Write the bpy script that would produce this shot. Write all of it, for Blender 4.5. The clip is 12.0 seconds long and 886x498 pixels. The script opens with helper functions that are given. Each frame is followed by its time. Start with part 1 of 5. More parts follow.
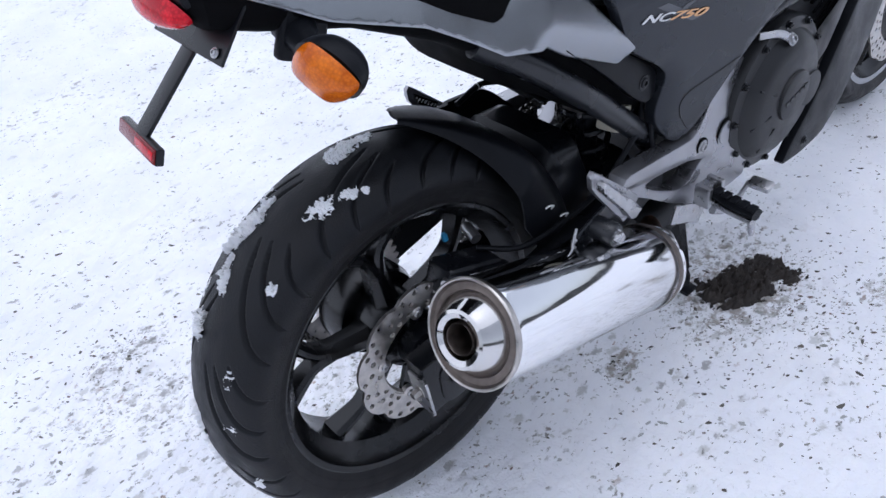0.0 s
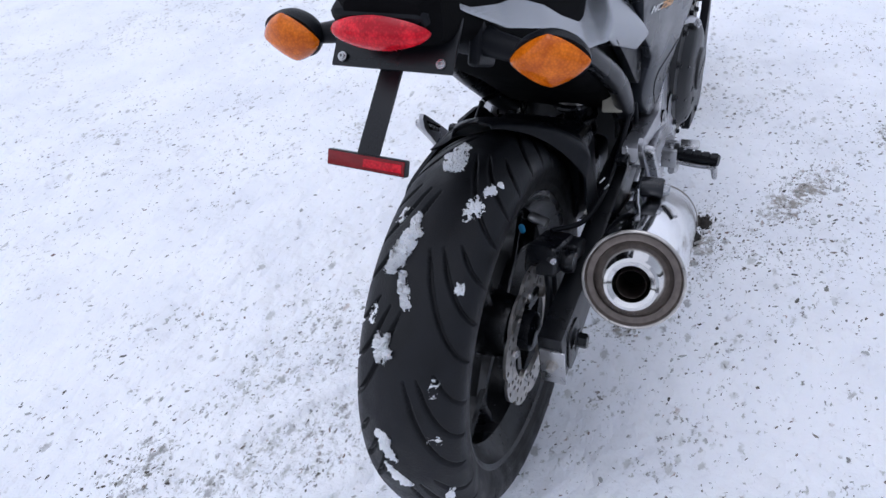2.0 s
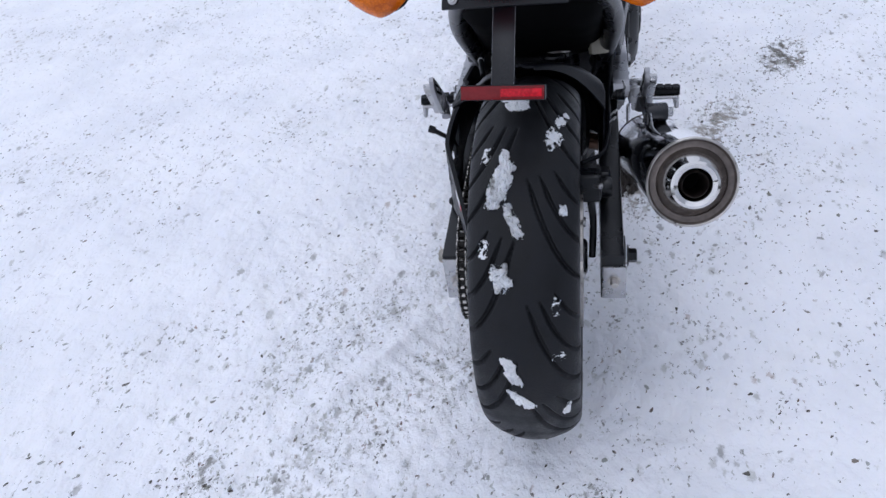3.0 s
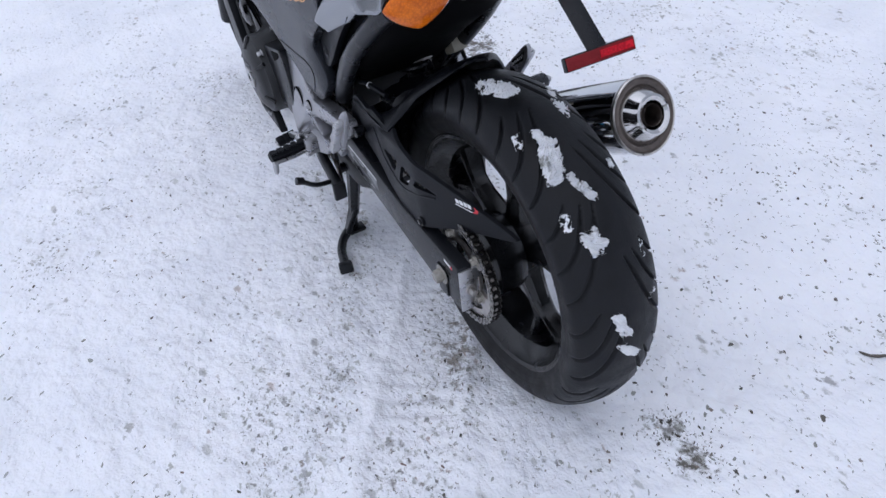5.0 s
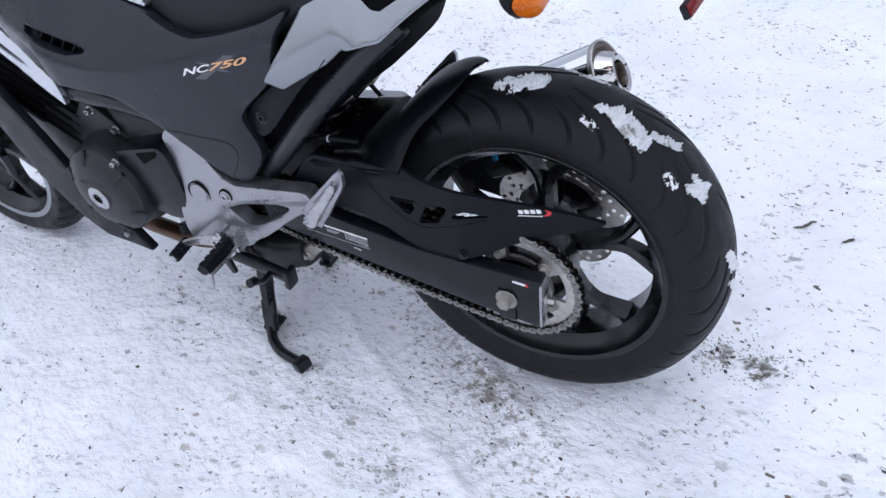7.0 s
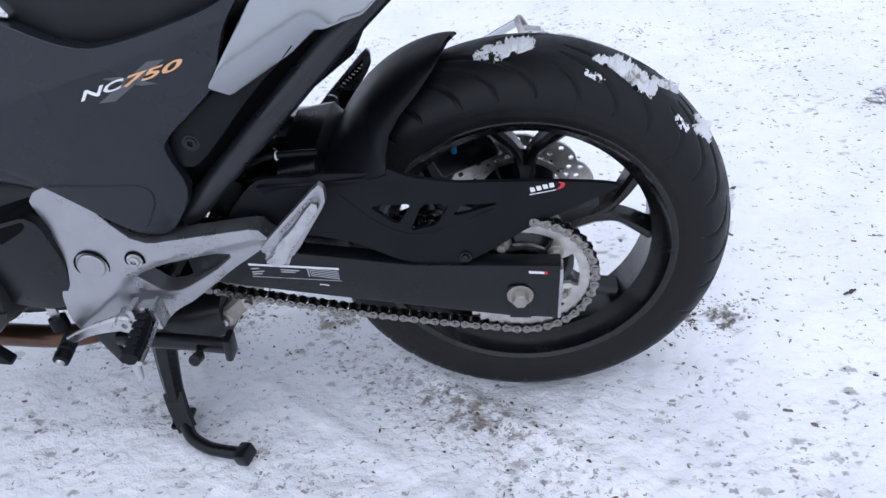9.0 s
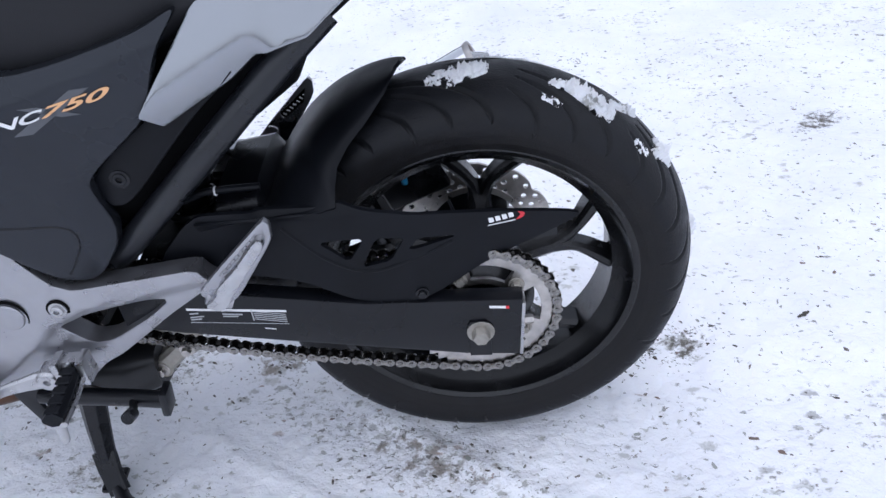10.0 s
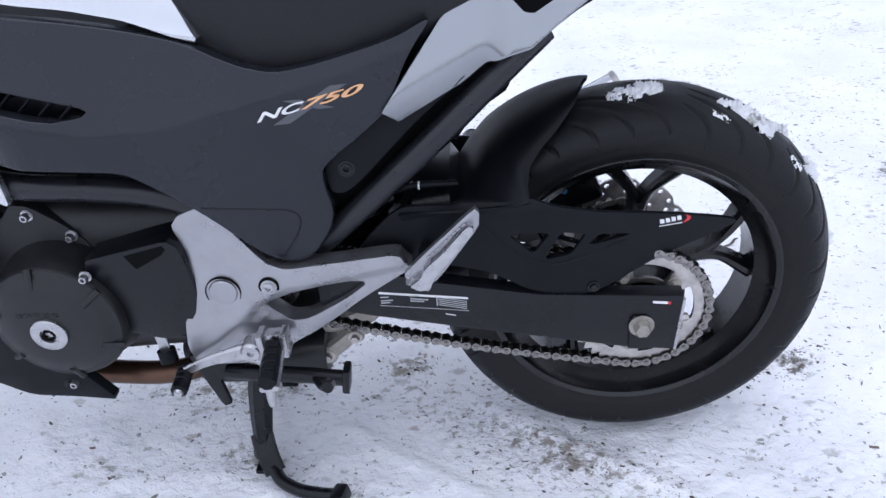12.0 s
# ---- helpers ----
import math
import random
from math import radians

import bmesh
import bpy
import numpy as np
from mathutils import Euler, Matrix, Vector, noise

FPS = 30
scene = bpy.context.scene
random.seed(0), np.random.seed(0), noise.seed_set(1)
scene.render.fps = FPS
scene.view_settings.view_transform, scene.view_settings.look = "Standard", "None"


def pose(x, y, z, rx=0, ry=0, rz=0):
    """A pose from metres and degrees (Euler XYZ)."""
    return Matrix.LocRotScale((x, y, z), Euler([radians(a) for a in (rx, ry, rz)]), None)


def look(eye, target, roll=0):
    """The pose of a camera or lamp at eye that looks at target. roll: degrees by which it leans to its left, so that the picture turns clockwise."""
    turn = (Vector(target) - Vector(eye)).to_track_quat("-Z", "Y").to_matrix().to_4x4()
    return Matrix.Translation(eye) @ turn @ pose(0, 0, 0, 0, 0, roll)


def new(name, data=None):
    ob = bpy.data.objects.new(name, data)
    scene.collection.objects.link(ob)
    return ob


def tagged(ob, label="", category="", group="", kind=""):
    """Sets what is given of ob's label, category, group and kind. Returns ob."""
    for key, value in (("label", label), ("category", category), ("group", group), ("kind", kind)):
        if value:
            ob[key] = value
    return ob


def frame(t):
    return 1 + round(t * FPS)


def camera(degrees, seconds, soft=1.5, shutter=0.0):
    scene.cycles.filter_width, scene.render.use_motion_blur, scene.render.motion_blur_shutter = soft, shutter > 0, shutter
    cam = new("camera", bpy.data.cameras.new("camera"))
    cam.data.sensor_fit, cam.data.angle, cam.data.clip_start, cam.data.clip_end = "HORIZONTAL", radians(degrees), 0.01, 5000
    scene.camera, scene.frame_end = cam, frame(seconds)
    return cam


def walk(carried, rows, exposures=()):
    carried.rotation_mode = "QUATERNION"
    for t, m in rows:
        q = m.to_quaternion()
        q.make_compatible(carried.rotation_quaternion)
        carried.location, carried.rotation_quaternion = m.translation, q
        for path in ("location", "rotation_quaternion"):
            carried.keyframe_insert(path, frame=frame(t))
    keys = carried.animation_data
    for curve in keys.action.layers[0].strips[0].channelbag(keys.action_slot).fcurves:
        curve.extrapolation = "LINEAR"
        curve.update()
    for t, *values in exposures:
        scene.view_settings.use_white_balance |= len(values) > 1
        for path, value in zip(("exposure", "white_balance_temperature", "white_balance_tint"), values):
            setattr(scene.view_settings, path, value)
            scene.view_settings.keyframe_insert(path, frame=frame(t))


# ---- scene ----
cam = camera(60.69, 12.0)
PATH = [
    (0, (-0.398, -0.725, 1.154), (0.042, -0.106, 0.502), -8.40),
    (0.5, (-0.524, -0.734, 1.185), (-0.020, -0.145, 0.554), -7.70),
    (1, (-0.699, -0.684, 1.195), (-0.127, -0.144, 0.577), -7.28),
    (1.5, (-0.772, -0.552, 1.183), (-0.136, -0.080, 0.571), -7.27),
    (2, (-0.820, -0.403, 1.185), (-0.131, -0.014, 0.573), -7.56),
    (2.5, (-0.918, -0.264, 1.168), (-0.189, 0.031, 0.550), -7.88),
    (3, (-1.024, -0.097, 1.183), (-0.268, 0.096, 0.557), -8.36),
    (3.2, (-1.032, -0.037, 1.180), (-0.268, 0.110, 0.551), -8.38),
    (4.8, (-0.950, 0.495, 1.168), (-0.211, 0.236, 0.546), -7.69),
    (5, (-0.926, 0.539, 1.181), (-0.208, 0.237, 0.554), -8.55),
    (5.5, (-0.782, 0.639, 1.168), (-0.116, 0.233, 0.543), -9.58),
    (6, (-0.644, 0.700, 1.165), (-0.042, 0.205, 0.540), -10.55),
    (6.5, (-0.538, 0.805, 1.158), (-0.010, 0.235, 0.527), -11.28),
    (7, (-0.441, 0.912, 1.160), (0.012, 0.285, 0.526), -11.68),
    (7.2, (-0.397, 0.925, 1.147), (0.022, 0.275, 0.514), -11.60),
    (9, (-0.046, 0.958, 1.043), (0.097, 0.183, 0.428), -8.80),
    (9.5, (-0.014, 0.945, 1.024), (0.079, 0.152, 0.422), -7.88),
    (10, (-0.016, 0.911, 1.011), (0.043, 0.105, 0.422), -6.87),
    (10.5, (0.004, 0.909, 0.978), (0.043, 0.094, 0.401), -5.95),
    (11, (0.084, 0.945, 0.965), (0.116, 0.121, 0.400), -5.24),
    (11.5, (0.161, 0.988, 0.979), (0.202, 0.154, 0.429), -4.79),
    (12, (0.208, 1.051, 1.023), (0.280, 0.205, 0.495), -4.94),
]
walk(cam, [(t, look(eye, target, roll)) for t, eye, target, roll in PATH], [(0.0, 0.07, 5680, 14), (3.0, -0.20, 5700, 14), (5.0, -0.24, 5700, 14), (7.0, 0.02, 5700, 14), (9.5, 0.10, 5680, 14), (12.0, 0.17, 5680, 15)])

from mathutils.geometry import tessellate_polygon

# ---------- light ----------
sky = bpy.data.worlds.new("overcast_sky")
scene.world = sky
sky.use_nodes = True
nt = sky.node_tree
bg = nt.nodes["Background"]
st = nt.nodes.new("ShaderNodeTexSky")
st.sky_type, st.sun_disc = "NISHITA", False
st.sun_elevation, st.sun_rotation = radians(88), radians(15)
st.air_density, st.dust_density, st.ozone_density = 1.0, 2.0, 1.0
hs = nt.nodes.new("ShaderNodeHueSaturation")
hs.inputs["Saturation"].default_value = 0.22
nt.links.new(st.outputs[0], hs.inputs["Color"])
nt.links.new(hs.outputs[0], bg.inputs[0])
bg.inputs[1].default_value = 0.145
sun = new("sun", bpy.data.lights.new("sun", "SUN"))
sun.data.energy, sun.data.angle, sun.data.color = 1.4, radians(140), (1.0, 0.98, 0.96)
sun.matrix_world = look((0, 0, 8), (0.5, -4.4, 0))


# ---------- materials ----------
def material(name, base, rough=0.5, metal=0.0, var=0.15, scale=30.0, bump=0.0, bump_scale=200.0, coat=0.0, rough_var=0.08, spec=0.5):
    """A surface with two scales of variation in colour, gloss and relief."""
    m = bpy.data.materials.new(name)
    m.use_nodes = True
    n, l = m.node_tree.nodes, m.node_tree.links
    b = n["Principled BSDF"]
    tc = n.new("ShaderNodeTexCoord")
    n1, n2 = n.new("ShaderNodeTexNoise"), n.new("ShaderNodeTexNoise")
    n1.inputs["Scale"].default_value, n1.inputs["Detail"].default_value = scale, 6
    n2.inputs["Scale"].default_value, n2.inputs["Detail"].default_value = bump_scale, 3
    for k in (n1, n2):
        l.new(tc.outputs["Object"], k.inputs["Vector"])
    mr = n.new("ShaderNodeMapRange")
    mr.inputs[1].default_value, mr.inputs[2].default_value = 0.3, 0.7
    mr.inputs[3].default_value, mr.inputs[4].default_value = 1 - var, 1 + var
    l.new(n1.outputs["Fac"], mr.inputs[0])
    mul = n.new("ShaderNodeMix")
    mul.data_type, mul.blend_type = "RGBA", "MULTIPLY"
    mul.inputs[0].default_value = 1.0
    mul.inputs[6].default_value = (*base, 1)
    l.new(mr.outputs[0], mul.inputs[7])
    l.new(mul.outputs[2], b.inputs["Base Color"])
    rr = n.new("ShaderNodeMapRange")
    rr.inputs[1].default_value, rr.inputs[2].default_value = 0.3, 0.7
    rr.inputs[3].default_value, rr.inputs[4].default_value = max(0.02, rough - rough_var), min(1, rough + rough_var)
    l.new(n1.outputs["Fac"], rr.inputs[0])
    l.new(rr.outputs[0], b.inputs["Roughness"])
    b.inputs["Metallic"].default_value = metal
    b.inputs["Specular IOR Level"].default_value = spec
    b.inputs["Coat Weight"].default_value = coat
    if bump:
        bp = n.new("ShaderNodeBump")
        bp.inputs["Strength"].default_value, bp.inputs["Distance"].default_value = bump, 0.001
        l.new(n2.outputs["Fac"], bp.inputs["Height"])
        l.new(bp.outputs[0], b.inputs["Normal"])
    return m


RUBBER = material("tyre_rubber", (0.0058, 0.0063, 0.0080), 0.48, var=0.5, scale=28, bump=0.6, bump_scale=420, spec=0.26, rough_var=0.16)


def dusty_sidewall(m):
    """Brown road dust on the sidewall, below the tread's edge."""
    n, l = m.node_tree.nodes, m.node_tree.links
    b = n["Principled BSDF"]
    old = b.inputs["Base Color"].links[0].from_socket
    tc, cut, dist = n.new("ShaderNodeTexCoord"), n.new("ShaderNodeVectorMath"), n.new("ShaderNodeVectorMath")
    cut.operation, dist.operation = "MULTIPLY", "LENGTH"
    cut.inputs[1].default_value = (1, 0, 1)
    l.new(tc.outputs["Object"], cut.inputs[0])
    l.new(cut.outputs[0], dist.inputs[0])
    zone, dust = n.new("ShaderNodeMapRange"), n.new("ShaderNodeTexNoise")
    zone.inputs[1].default_value, zone.inputs[2].default_value = 0.270, 0.258
    l.new(dist.outputs["Value"], zone.inputs[0])
    dust.inputs["Scale"].default_value, dust.inputs["Detail"].default_value = 30, 8
    l.new(tc.outputs["Object"], dust.inputs["Vector"])
    both, mix = n.new("ShaderNodeMath"), n.new("ShaderNodeMix")
    both.operation, mix.data_type = "MULTIPLY", "RGBA"
    l.new(zone.outputs[0], both.inputs[0])
    l.new(dust.outputs["Fac"], both.inputs[1])
    l.new(both.outputs[0], mix.inputs[0])
    l.new(old, mix.inputs[6])
    mix.inputs[7].default_value = (0.0085, 0.0074, 0.0070, 1)
    l.new(mix.outputs[2], b.inputs["Base Color"])


dusty_sidewall(RUBBER)
RIM = material("rim_black_paint", (0.0030, 0.0032, 0.0040), 0.24, var=0.3, scale=20, bump=0.08, bump_scale=600, spec=0.5)
PLASTIC = material("matt_black_plastic", (0.0056, 0.0063, 0.0084), 0.38, var=0.25, scale=18, bump=0.25, bump_scale=900, spec=0.15)
SATIN = material("satin_black_paint", (0.0042, 0.0048, 0.0068), 0.30, var=0.2, scale=14, bump=0.06, bump_scale=700, spec=0.34)
GRAPHITE = material("graphite_paint", (0.024, 0.0270, 0.0335), 0.27, metal=0.5, var=0.08, scale=9, bump=0.05, bump_scale=900)
SILVER = material("grey_metallic_paint", (0.31, 0.322, 0.342), 0.22, metal=1.0, var=0.06, scale=8, bump=0.03, bump_scale=900, coat=0.4)
PALE = material("pale_silver_paint", (0.62, 0.635, 0.66), 0.2, metal=0.9, var=0.05, scale=8, bump=0.03, bump_scale=900, coat=0.4)
CAST = material("silver_painted_casting", (0.37, 0.37, 0.388), 0.31, metal=0.9, var=0.08, scale=25, bump=0.15, bump_scale=500)
ALU = material("bare_aluminium", (0.46, 0.46, 0.47), 0.30, metal=0.95, var=0.12, scale=60, bump=0.15, bump_scale=400)
SHINY = material("polished_cone_steel", (0.62, 0.61, 0.60), 0.11, metal=1.0, var=0.06, scale=20, bump=0.02, bump_scale=150, rough_var=0.04)
CHROME = material("polished_steel", (0.86, 0.86, 0.87), 0.07, metal=1.0, var=0.04, scale=12, bump=0.02, bump_scale=120, rough_var=0.03)
BRUSHED = material("brushed_steel_ring", (0.165, 0.14, 0.125), 0.4, metal=1.0, var=0.2, scale=90, bump=0.2, bump_scale=500)
STEEL = material("brake_disc_steel", (0.50, 0.475, 0.45), 0.34, metal=1.0, var=0.22, scale=70, bump=0.15, bump_scale=600)
DARKLINK = material("dark_link_steel", (0.020, 0.019, 0.018), 0.4, metal=0.9, var=0.4, scale=150)
CHAINST = material("chain_steel", (0.27, 0.26, 0.245), 0.27, metal=1.0, var=0.35, scale=150, bump=0.1)
ENGINE = material("engine_dark_grey_casting", (0.0135, 0.014, 0.0155), 0.42, metal=0.25, var=0.18, scale=30, bump=0.2, bump_scale=500)
SEAT = material("seat_vinyl", (0.017, 0.0175, 0.02), 0.58, var=0.12, scale=20, bump=0.5, bump_scale=700, spec=0.25)
COPPER = material("heat_tinted_pipe", (0.115, 0.066, 0.045), 0.38, metal=0.85, var=0.4, scale=12)
# soot in the outlet; elsewhere black painted in for shade in recesses and grooves
SOOT_SHADE = material("soot_and_recess_shade", (0.004, 0.004, 0.004), 0.8, spec=0.08)
FRAMEP = material("frame_tube_paint", (0.0125, 0.0138, 0.0170), 0.30, metal=0.15, var=0.12, scale=20, bump=0.06, bump_scale=600)
WHITE = material("white_print", (0.75, 0.75, 0.75), 0.5)
ORANGEP = material("orange_print", (0.75, 0.42, 0.20), 0.5)
REDP = material("red_print", (0.6, 0.03, 0.04), 0.5)
GREYP = material("grey_print", (0.10, 0.105, 0.115), 0.45, metal=0.3)
MUD = material("wet_brown_mud", (0.030, 0.024, 0.020), 0.75, var=0.5, scale=60, bump=0.8, bump_scale=150)
CRUMB = material("dirt_crumbs", (0.085, 0.074, 0.063), 0.85, var=0.6, scale=9, bump=0.5, bump_scale=300)
LINKAGE = material("dirty_cast_metal", (0.36, 0.34, 0.30), 0.5, metal=0.6, var=0.3, scale=50, bump=0.2, bump_scale=300)
# darker copy of the black plastic; its colour holds the shade of hollows
SHADE_BLACK = material("shade_black_moulding", (0.0030, 0.0031, 0.0036), 0.75, var=0.3, scale=25, bump=0.4, bump_scale=600, spec=0.06)
LABELP = material("label_print", (0.42, 0.43, 0.44), 0.5)
CREAM = material("cream_plastic", (0.42, 0.39, 0.31), 0.5, var=0.1)
BLUEP = material("blue_rubber", (0.02, 0.22, 0.42), 0.5)


def lens_material(name, deep, bright):
    """Moulded lens: small facets behind a clear glossy face."""
    m = material(name, bright, 0.16, var=0.2, scale=60, coat=0.12, spec=0.25)
    n, l = m.node_tree.nodes, m.node_tree.links
    b = n["Principled BSDF"]
    tc, vo, big, mix = n.new("ShaderNodeTexCoord"), n.new("ShaderNodeTexVoronoi"), n.new("ShaderNodeTexNoise"), n.new("ShaderNodeMix")
    vo.inputs["Scale"].default_value, big.inputs["Scale"].default_value = 330, 34
    mix.data_type = "RGBA"
    add, mr = n.new("ShaderNodeMath"), n.new("ShaderNodeMapRange")
    l.new(tc.outputs["Object"], vo.inputs["Vector"])
    l.new(tc.outputs["Object"], big.inputs["Vector"])
    big.inputs["Detail"].default_value, big.inputs["Distortion"].default_value = 3, 0.6
    add.operation, add.inputs[2].default_value = "MULTIPLY_ADD", 0.0
    add.inputs[1].default_value = 0.35
    l.new(vo.outputs["Distance"], add.inputs[0])
    l.new(big.outputs["Fac"], add.inputs[2])
    mr.inputs[1].default_value, mr.inputs[2].default_value = 0.42, 0.85
    l.new(add.outputs[0], mr.inputs[0])
    l.new(mr.outputs[0], mix.inputs[0])
    mix.inputs[6].default_value, mix.inputs[7].default_value = (*bright, 1), (*deep, 1)
    l.new(mix.outputs[2], b.inputs["Base Color"])
    bp = n.new("ShaderNodeBump")
    bp.inputs["Strength"].default_value, bp.inputs["Distance"].default_value = 0.2, 0.001
    l.new(vo.outputs["Distance"], bp.inputs["Height"])
    l.new(bp.outputs[0], b.inputs["Normal"])
    return m


AMBER = lens_material("amber_lens", (0.46, 0.085, 0.0), (0.78, 0.19, 0.003))
REDLENS = lens_material("red_lens", (0.36, 0.0, 0.008), (0.80, 0.008, 0.022))
REFLECT = lens_material("dark_red_reflector", (0.15, 0.006, 0.008), (0.20, 0.008, 0.011))


def snow_material(name, stains=(), relief=0.0105, pale=(0.88, 0.885, 0.91), dull=(0.80, 0.81, 0.845)):
    """Packed snow with grey slush, brown grit stains and small grain."""
    m = bpy.data.materials.new(name)
    m.use_nodes = True
    n, l = m.node_tree.nodes, m.node_tree.links
    b = n["Principled BSDF"]
    tc = n.new("ShaderNodeTexCoord")

    def noise_node(scale, detail, rough=0.55, dist=0.0):
        k = n.new("ShaderNodeTexNoise")
        k.inputs["Scale"].default_value, k.inputs["Detail"].default_value = scale, detail
        k.inputs["Roughness"].default_value, k.inputs["Distortion"].default_value = rough, dist
        l.new(tc.outputs["Object"], k.inputs["Vector"])
        return k.outputs["Fac"]

    def ramp(v, a, c):
        k = n.new("ShaderNodeMapRange")
        k.interpolation_type = "SMOOTHSTEP"
        k.inputs[1].default_value, k.inputs[2].default_value = a, c
        l.new(v, k.inputs[0])
        return k.outputs[0]

    def calc(op, a, c):
        k = n.new("ShaderNodeMath")
        k.operation = op
        for i, v in enumerate((a, c)):
            if isinstance(v, (int, float)):
                k.inputs[i].default_value = v
            else:
                l.new(v, k.inputs[i])
        return k.outputs[0]

    def mixed(f, a, c):
        k = n.new("ShaderNodeMix")
        k.data_type = "RGBA"
        l.new(f, k.inputs[0])
        for i, v in ((6, a), (7, c)):
            if isinstance(v, tuple):
                k.inputs[i].default_value = (*v, 1)
            else:
                l.new(v, k.inputs[i])
        return k.outputs[2]

    def vector(op, a, c):
        k = n.new("ShaderNodeVectorMath")
        k.operation = op
        for i, v in enumerate((a, c)):
            if isinstance(v, tuple):
                k.inputs[i].default_value = v
            else:
                l.new(v, k.inputs[i])
        return k.outputs[0]

    # one shared warp gives every fleck an uneven outline
    wob = n.new("ShaderNodeTexNoise")
    wob.inputs["Scale"].default_value, wob.inputs["Detail"].default_value = 130, 3
    l.new(tc.outputs["Object"], wob.inputs["Vector"])
    warped = vector("ADD", tc.outputs["Object"], vector("MULTIPLY", wob.outputs["Color"], (0.020, 0.020, 0.0)))

    def flecks(scale, stretch, turn, density):
        """Scattered flecks, one to a cell; gives how much of one is here and its own number."""
        mp, vo = n.new("ShaderNodeMapping"), n.new("ShaderNodeTexVoronoi")
        mp.inputs["Rotation"].default_value = (0, 0, radians(turn))
        mp.inputs["Scale"].default_value = (1, stretch, 1)
        vo.voronoi_dimensions = "2D"
        vo.inputs["Scale"].default_value = scale
        l.new(warped, mp.inputs["Vector"])
        l.new(mp.outputs[0], vo.inputs["Vector"])
        sx = n.new("ShaderNodeSeparateColor")
        l.new(vo.outputs["Color"], sx.inputs[0])
        there = ramp(calc("SUBTRACT", density, sx.outputs[0]), 0.0, 0.06)
        size = calc("ADD", 0.16, calc("MULTIPLY", sx.outputs[2], 0.34))
        return calc("MULTIPLY", there, ramp(calc("SUBTRACT", size, vo.outputs["Distance"]), -0.05, 0.26)), sx.outputs[1]

    col = mixed(ramp(noise_node(3.0, 5), 0.35, 0.7), pale, dull)
    patch = ramp(noise_node(1.9, 5, 0.62), 0.40, 0.66)
    fine = ramp(noise_node(7.0, 5, 0.62), 0.38, 0.66)
    dirty = calc("MULTIPLY", patch, fine)
    thaw = calc("MULTIPLY", ramp(noise_node(9.0, 6, 0.6), 0.50, 0.72), patch)
    col = mixed(calc("MULTIPLY", thaw, 0.30), col, (0.56, 0.565, 0.56))
    soil = None
    for x, y, rx, ry, turn, strength, tint in stains:
        mp = n.new("ShaderNodeMapping")
        mp.vector_type = "TEXTURE"
        mp.inputs["Location"].default_value = (x, y, 0)
        mp.inputs["Rotation"].default_value = (0, 0, radians(turn))
        mp.inputs["Scale"].default_value = (rx, ry, 1)
        l.new(tc.outputs["Object"], mp.inputs["Vector"])
        sx = n.new("ShaderNodeSeparateXYZ")
        l.new(mp.outputs[0], sx.inputs[0])
        d2 = calc("ADD", calc("MULTIPLY", sx.outputs[0], sx.outputs[0]), calc("MULTIPLY", sx.outputs[1], sx.outputs[1]))
        inside = calc("MULTIPLY", ramp(d2, 1.3, 0.0), strength)
        if soil is None:
            soil, ragged = inside, noise_node(36, 6, 0.66)
        else:
            soil = calc("MAXIMUM", soil, inside)
        f = ramp(calc("ADD", ragged, calc("MULTIPLY", inside, 0.24)), 0.66, 0.80)
        col = mixed(calc("MULTIPLY", f, strength), col, tint)
    spots_h = None
    for scale, stretch, turn, low_d, gain, hold, depth in ((27, 1.8, 32, 0.03, 0.36, 0.60, 0.8), (58, 2.3, 38, 0.04, 0.28, 0.85, 0.7), (58, 1.7, -20, 0.01, 0.16, 0.75, 0.6), (125, 2.6, 35, 0.04, 0.10, 0.95, 0.3)):
        density = calc("ADD", low_d, calc("MULTIPLY", dirty, gain))
        if soil is not None:
            density = calc("ADD", density, calc("MULTIPLY", soil, 0.38))
        f, own = flecks(scale, stretch, turn, density)
        tone = mixed(ramp(own, 0.25, 0.95), (0.47, 0.475, 0.445), (0.10, 0.093, 0.080))
        tone = mixed(ramp(own, 0.93, 0.97), tone, (0.36, 0.27, 0.22))
        col = mixed(calc("MULTIPLY", f, hold), col, tone)
        hollow = calc("MULTIPLY", f, depth)
        spots_h = hollow if spots_h is None else calc("ADD", spots_h, hollow)
    l.new(col, b.inputs["Base Color"])
    b.inputs["Roughness"].default_value = 0.62
    b.inputs["Subsurface Weight"].default_value = 0.12
    b.inputs["Subsurface Radius"].default_value = (0.012, 0.014, 0.018)
    b.inputs["Specular IOR Level"].default_value = 0.35
    lumps = n.new("ShaderNodeTexVoronoi")
    lumps.feature, lumps.voronoi_dimensions = "SMOOTH_F1", "2D"
    lumps.inputs["Scale"].default_value, lumps.inputs["Smoothness"].default_value = 46, 0.35
    mp = n.new("ShaderNodeMapping")
    mp.inputs["Rotation"].default_value, mp.inputs["Scale"].default_value = (0, 0, radians(35)), (1, 1.7, 1)
    l.new(warped, mp.inputs["Vector"])
    l.new(mp.outputs[0], lumps.inputs["Vector"])
    h = calc("ADD", calc("MULTIPLY", noise_node(48, 4, 0.5), 0.40), calc("MULTIPLY", noise_node(190, 2, 0.5), 0.05))
    h = calc("ADD", h, calc("MULTIPLY", lumps.outputs["Distance"], -0.20))
    h = calc("SUBTRACT", h, calc("MULTIPLY", spots_h, 0.16))
    bp = n.new("ShaderNodeBump")
    bp.inputs["Strength"].default_value, bp.inputs["Distance"].default_value = 1.0, relief
    l.new(h, bp.inputs["Height"])
    l.new(bp.outputs[0], b.inputs["Normal"])
    return m


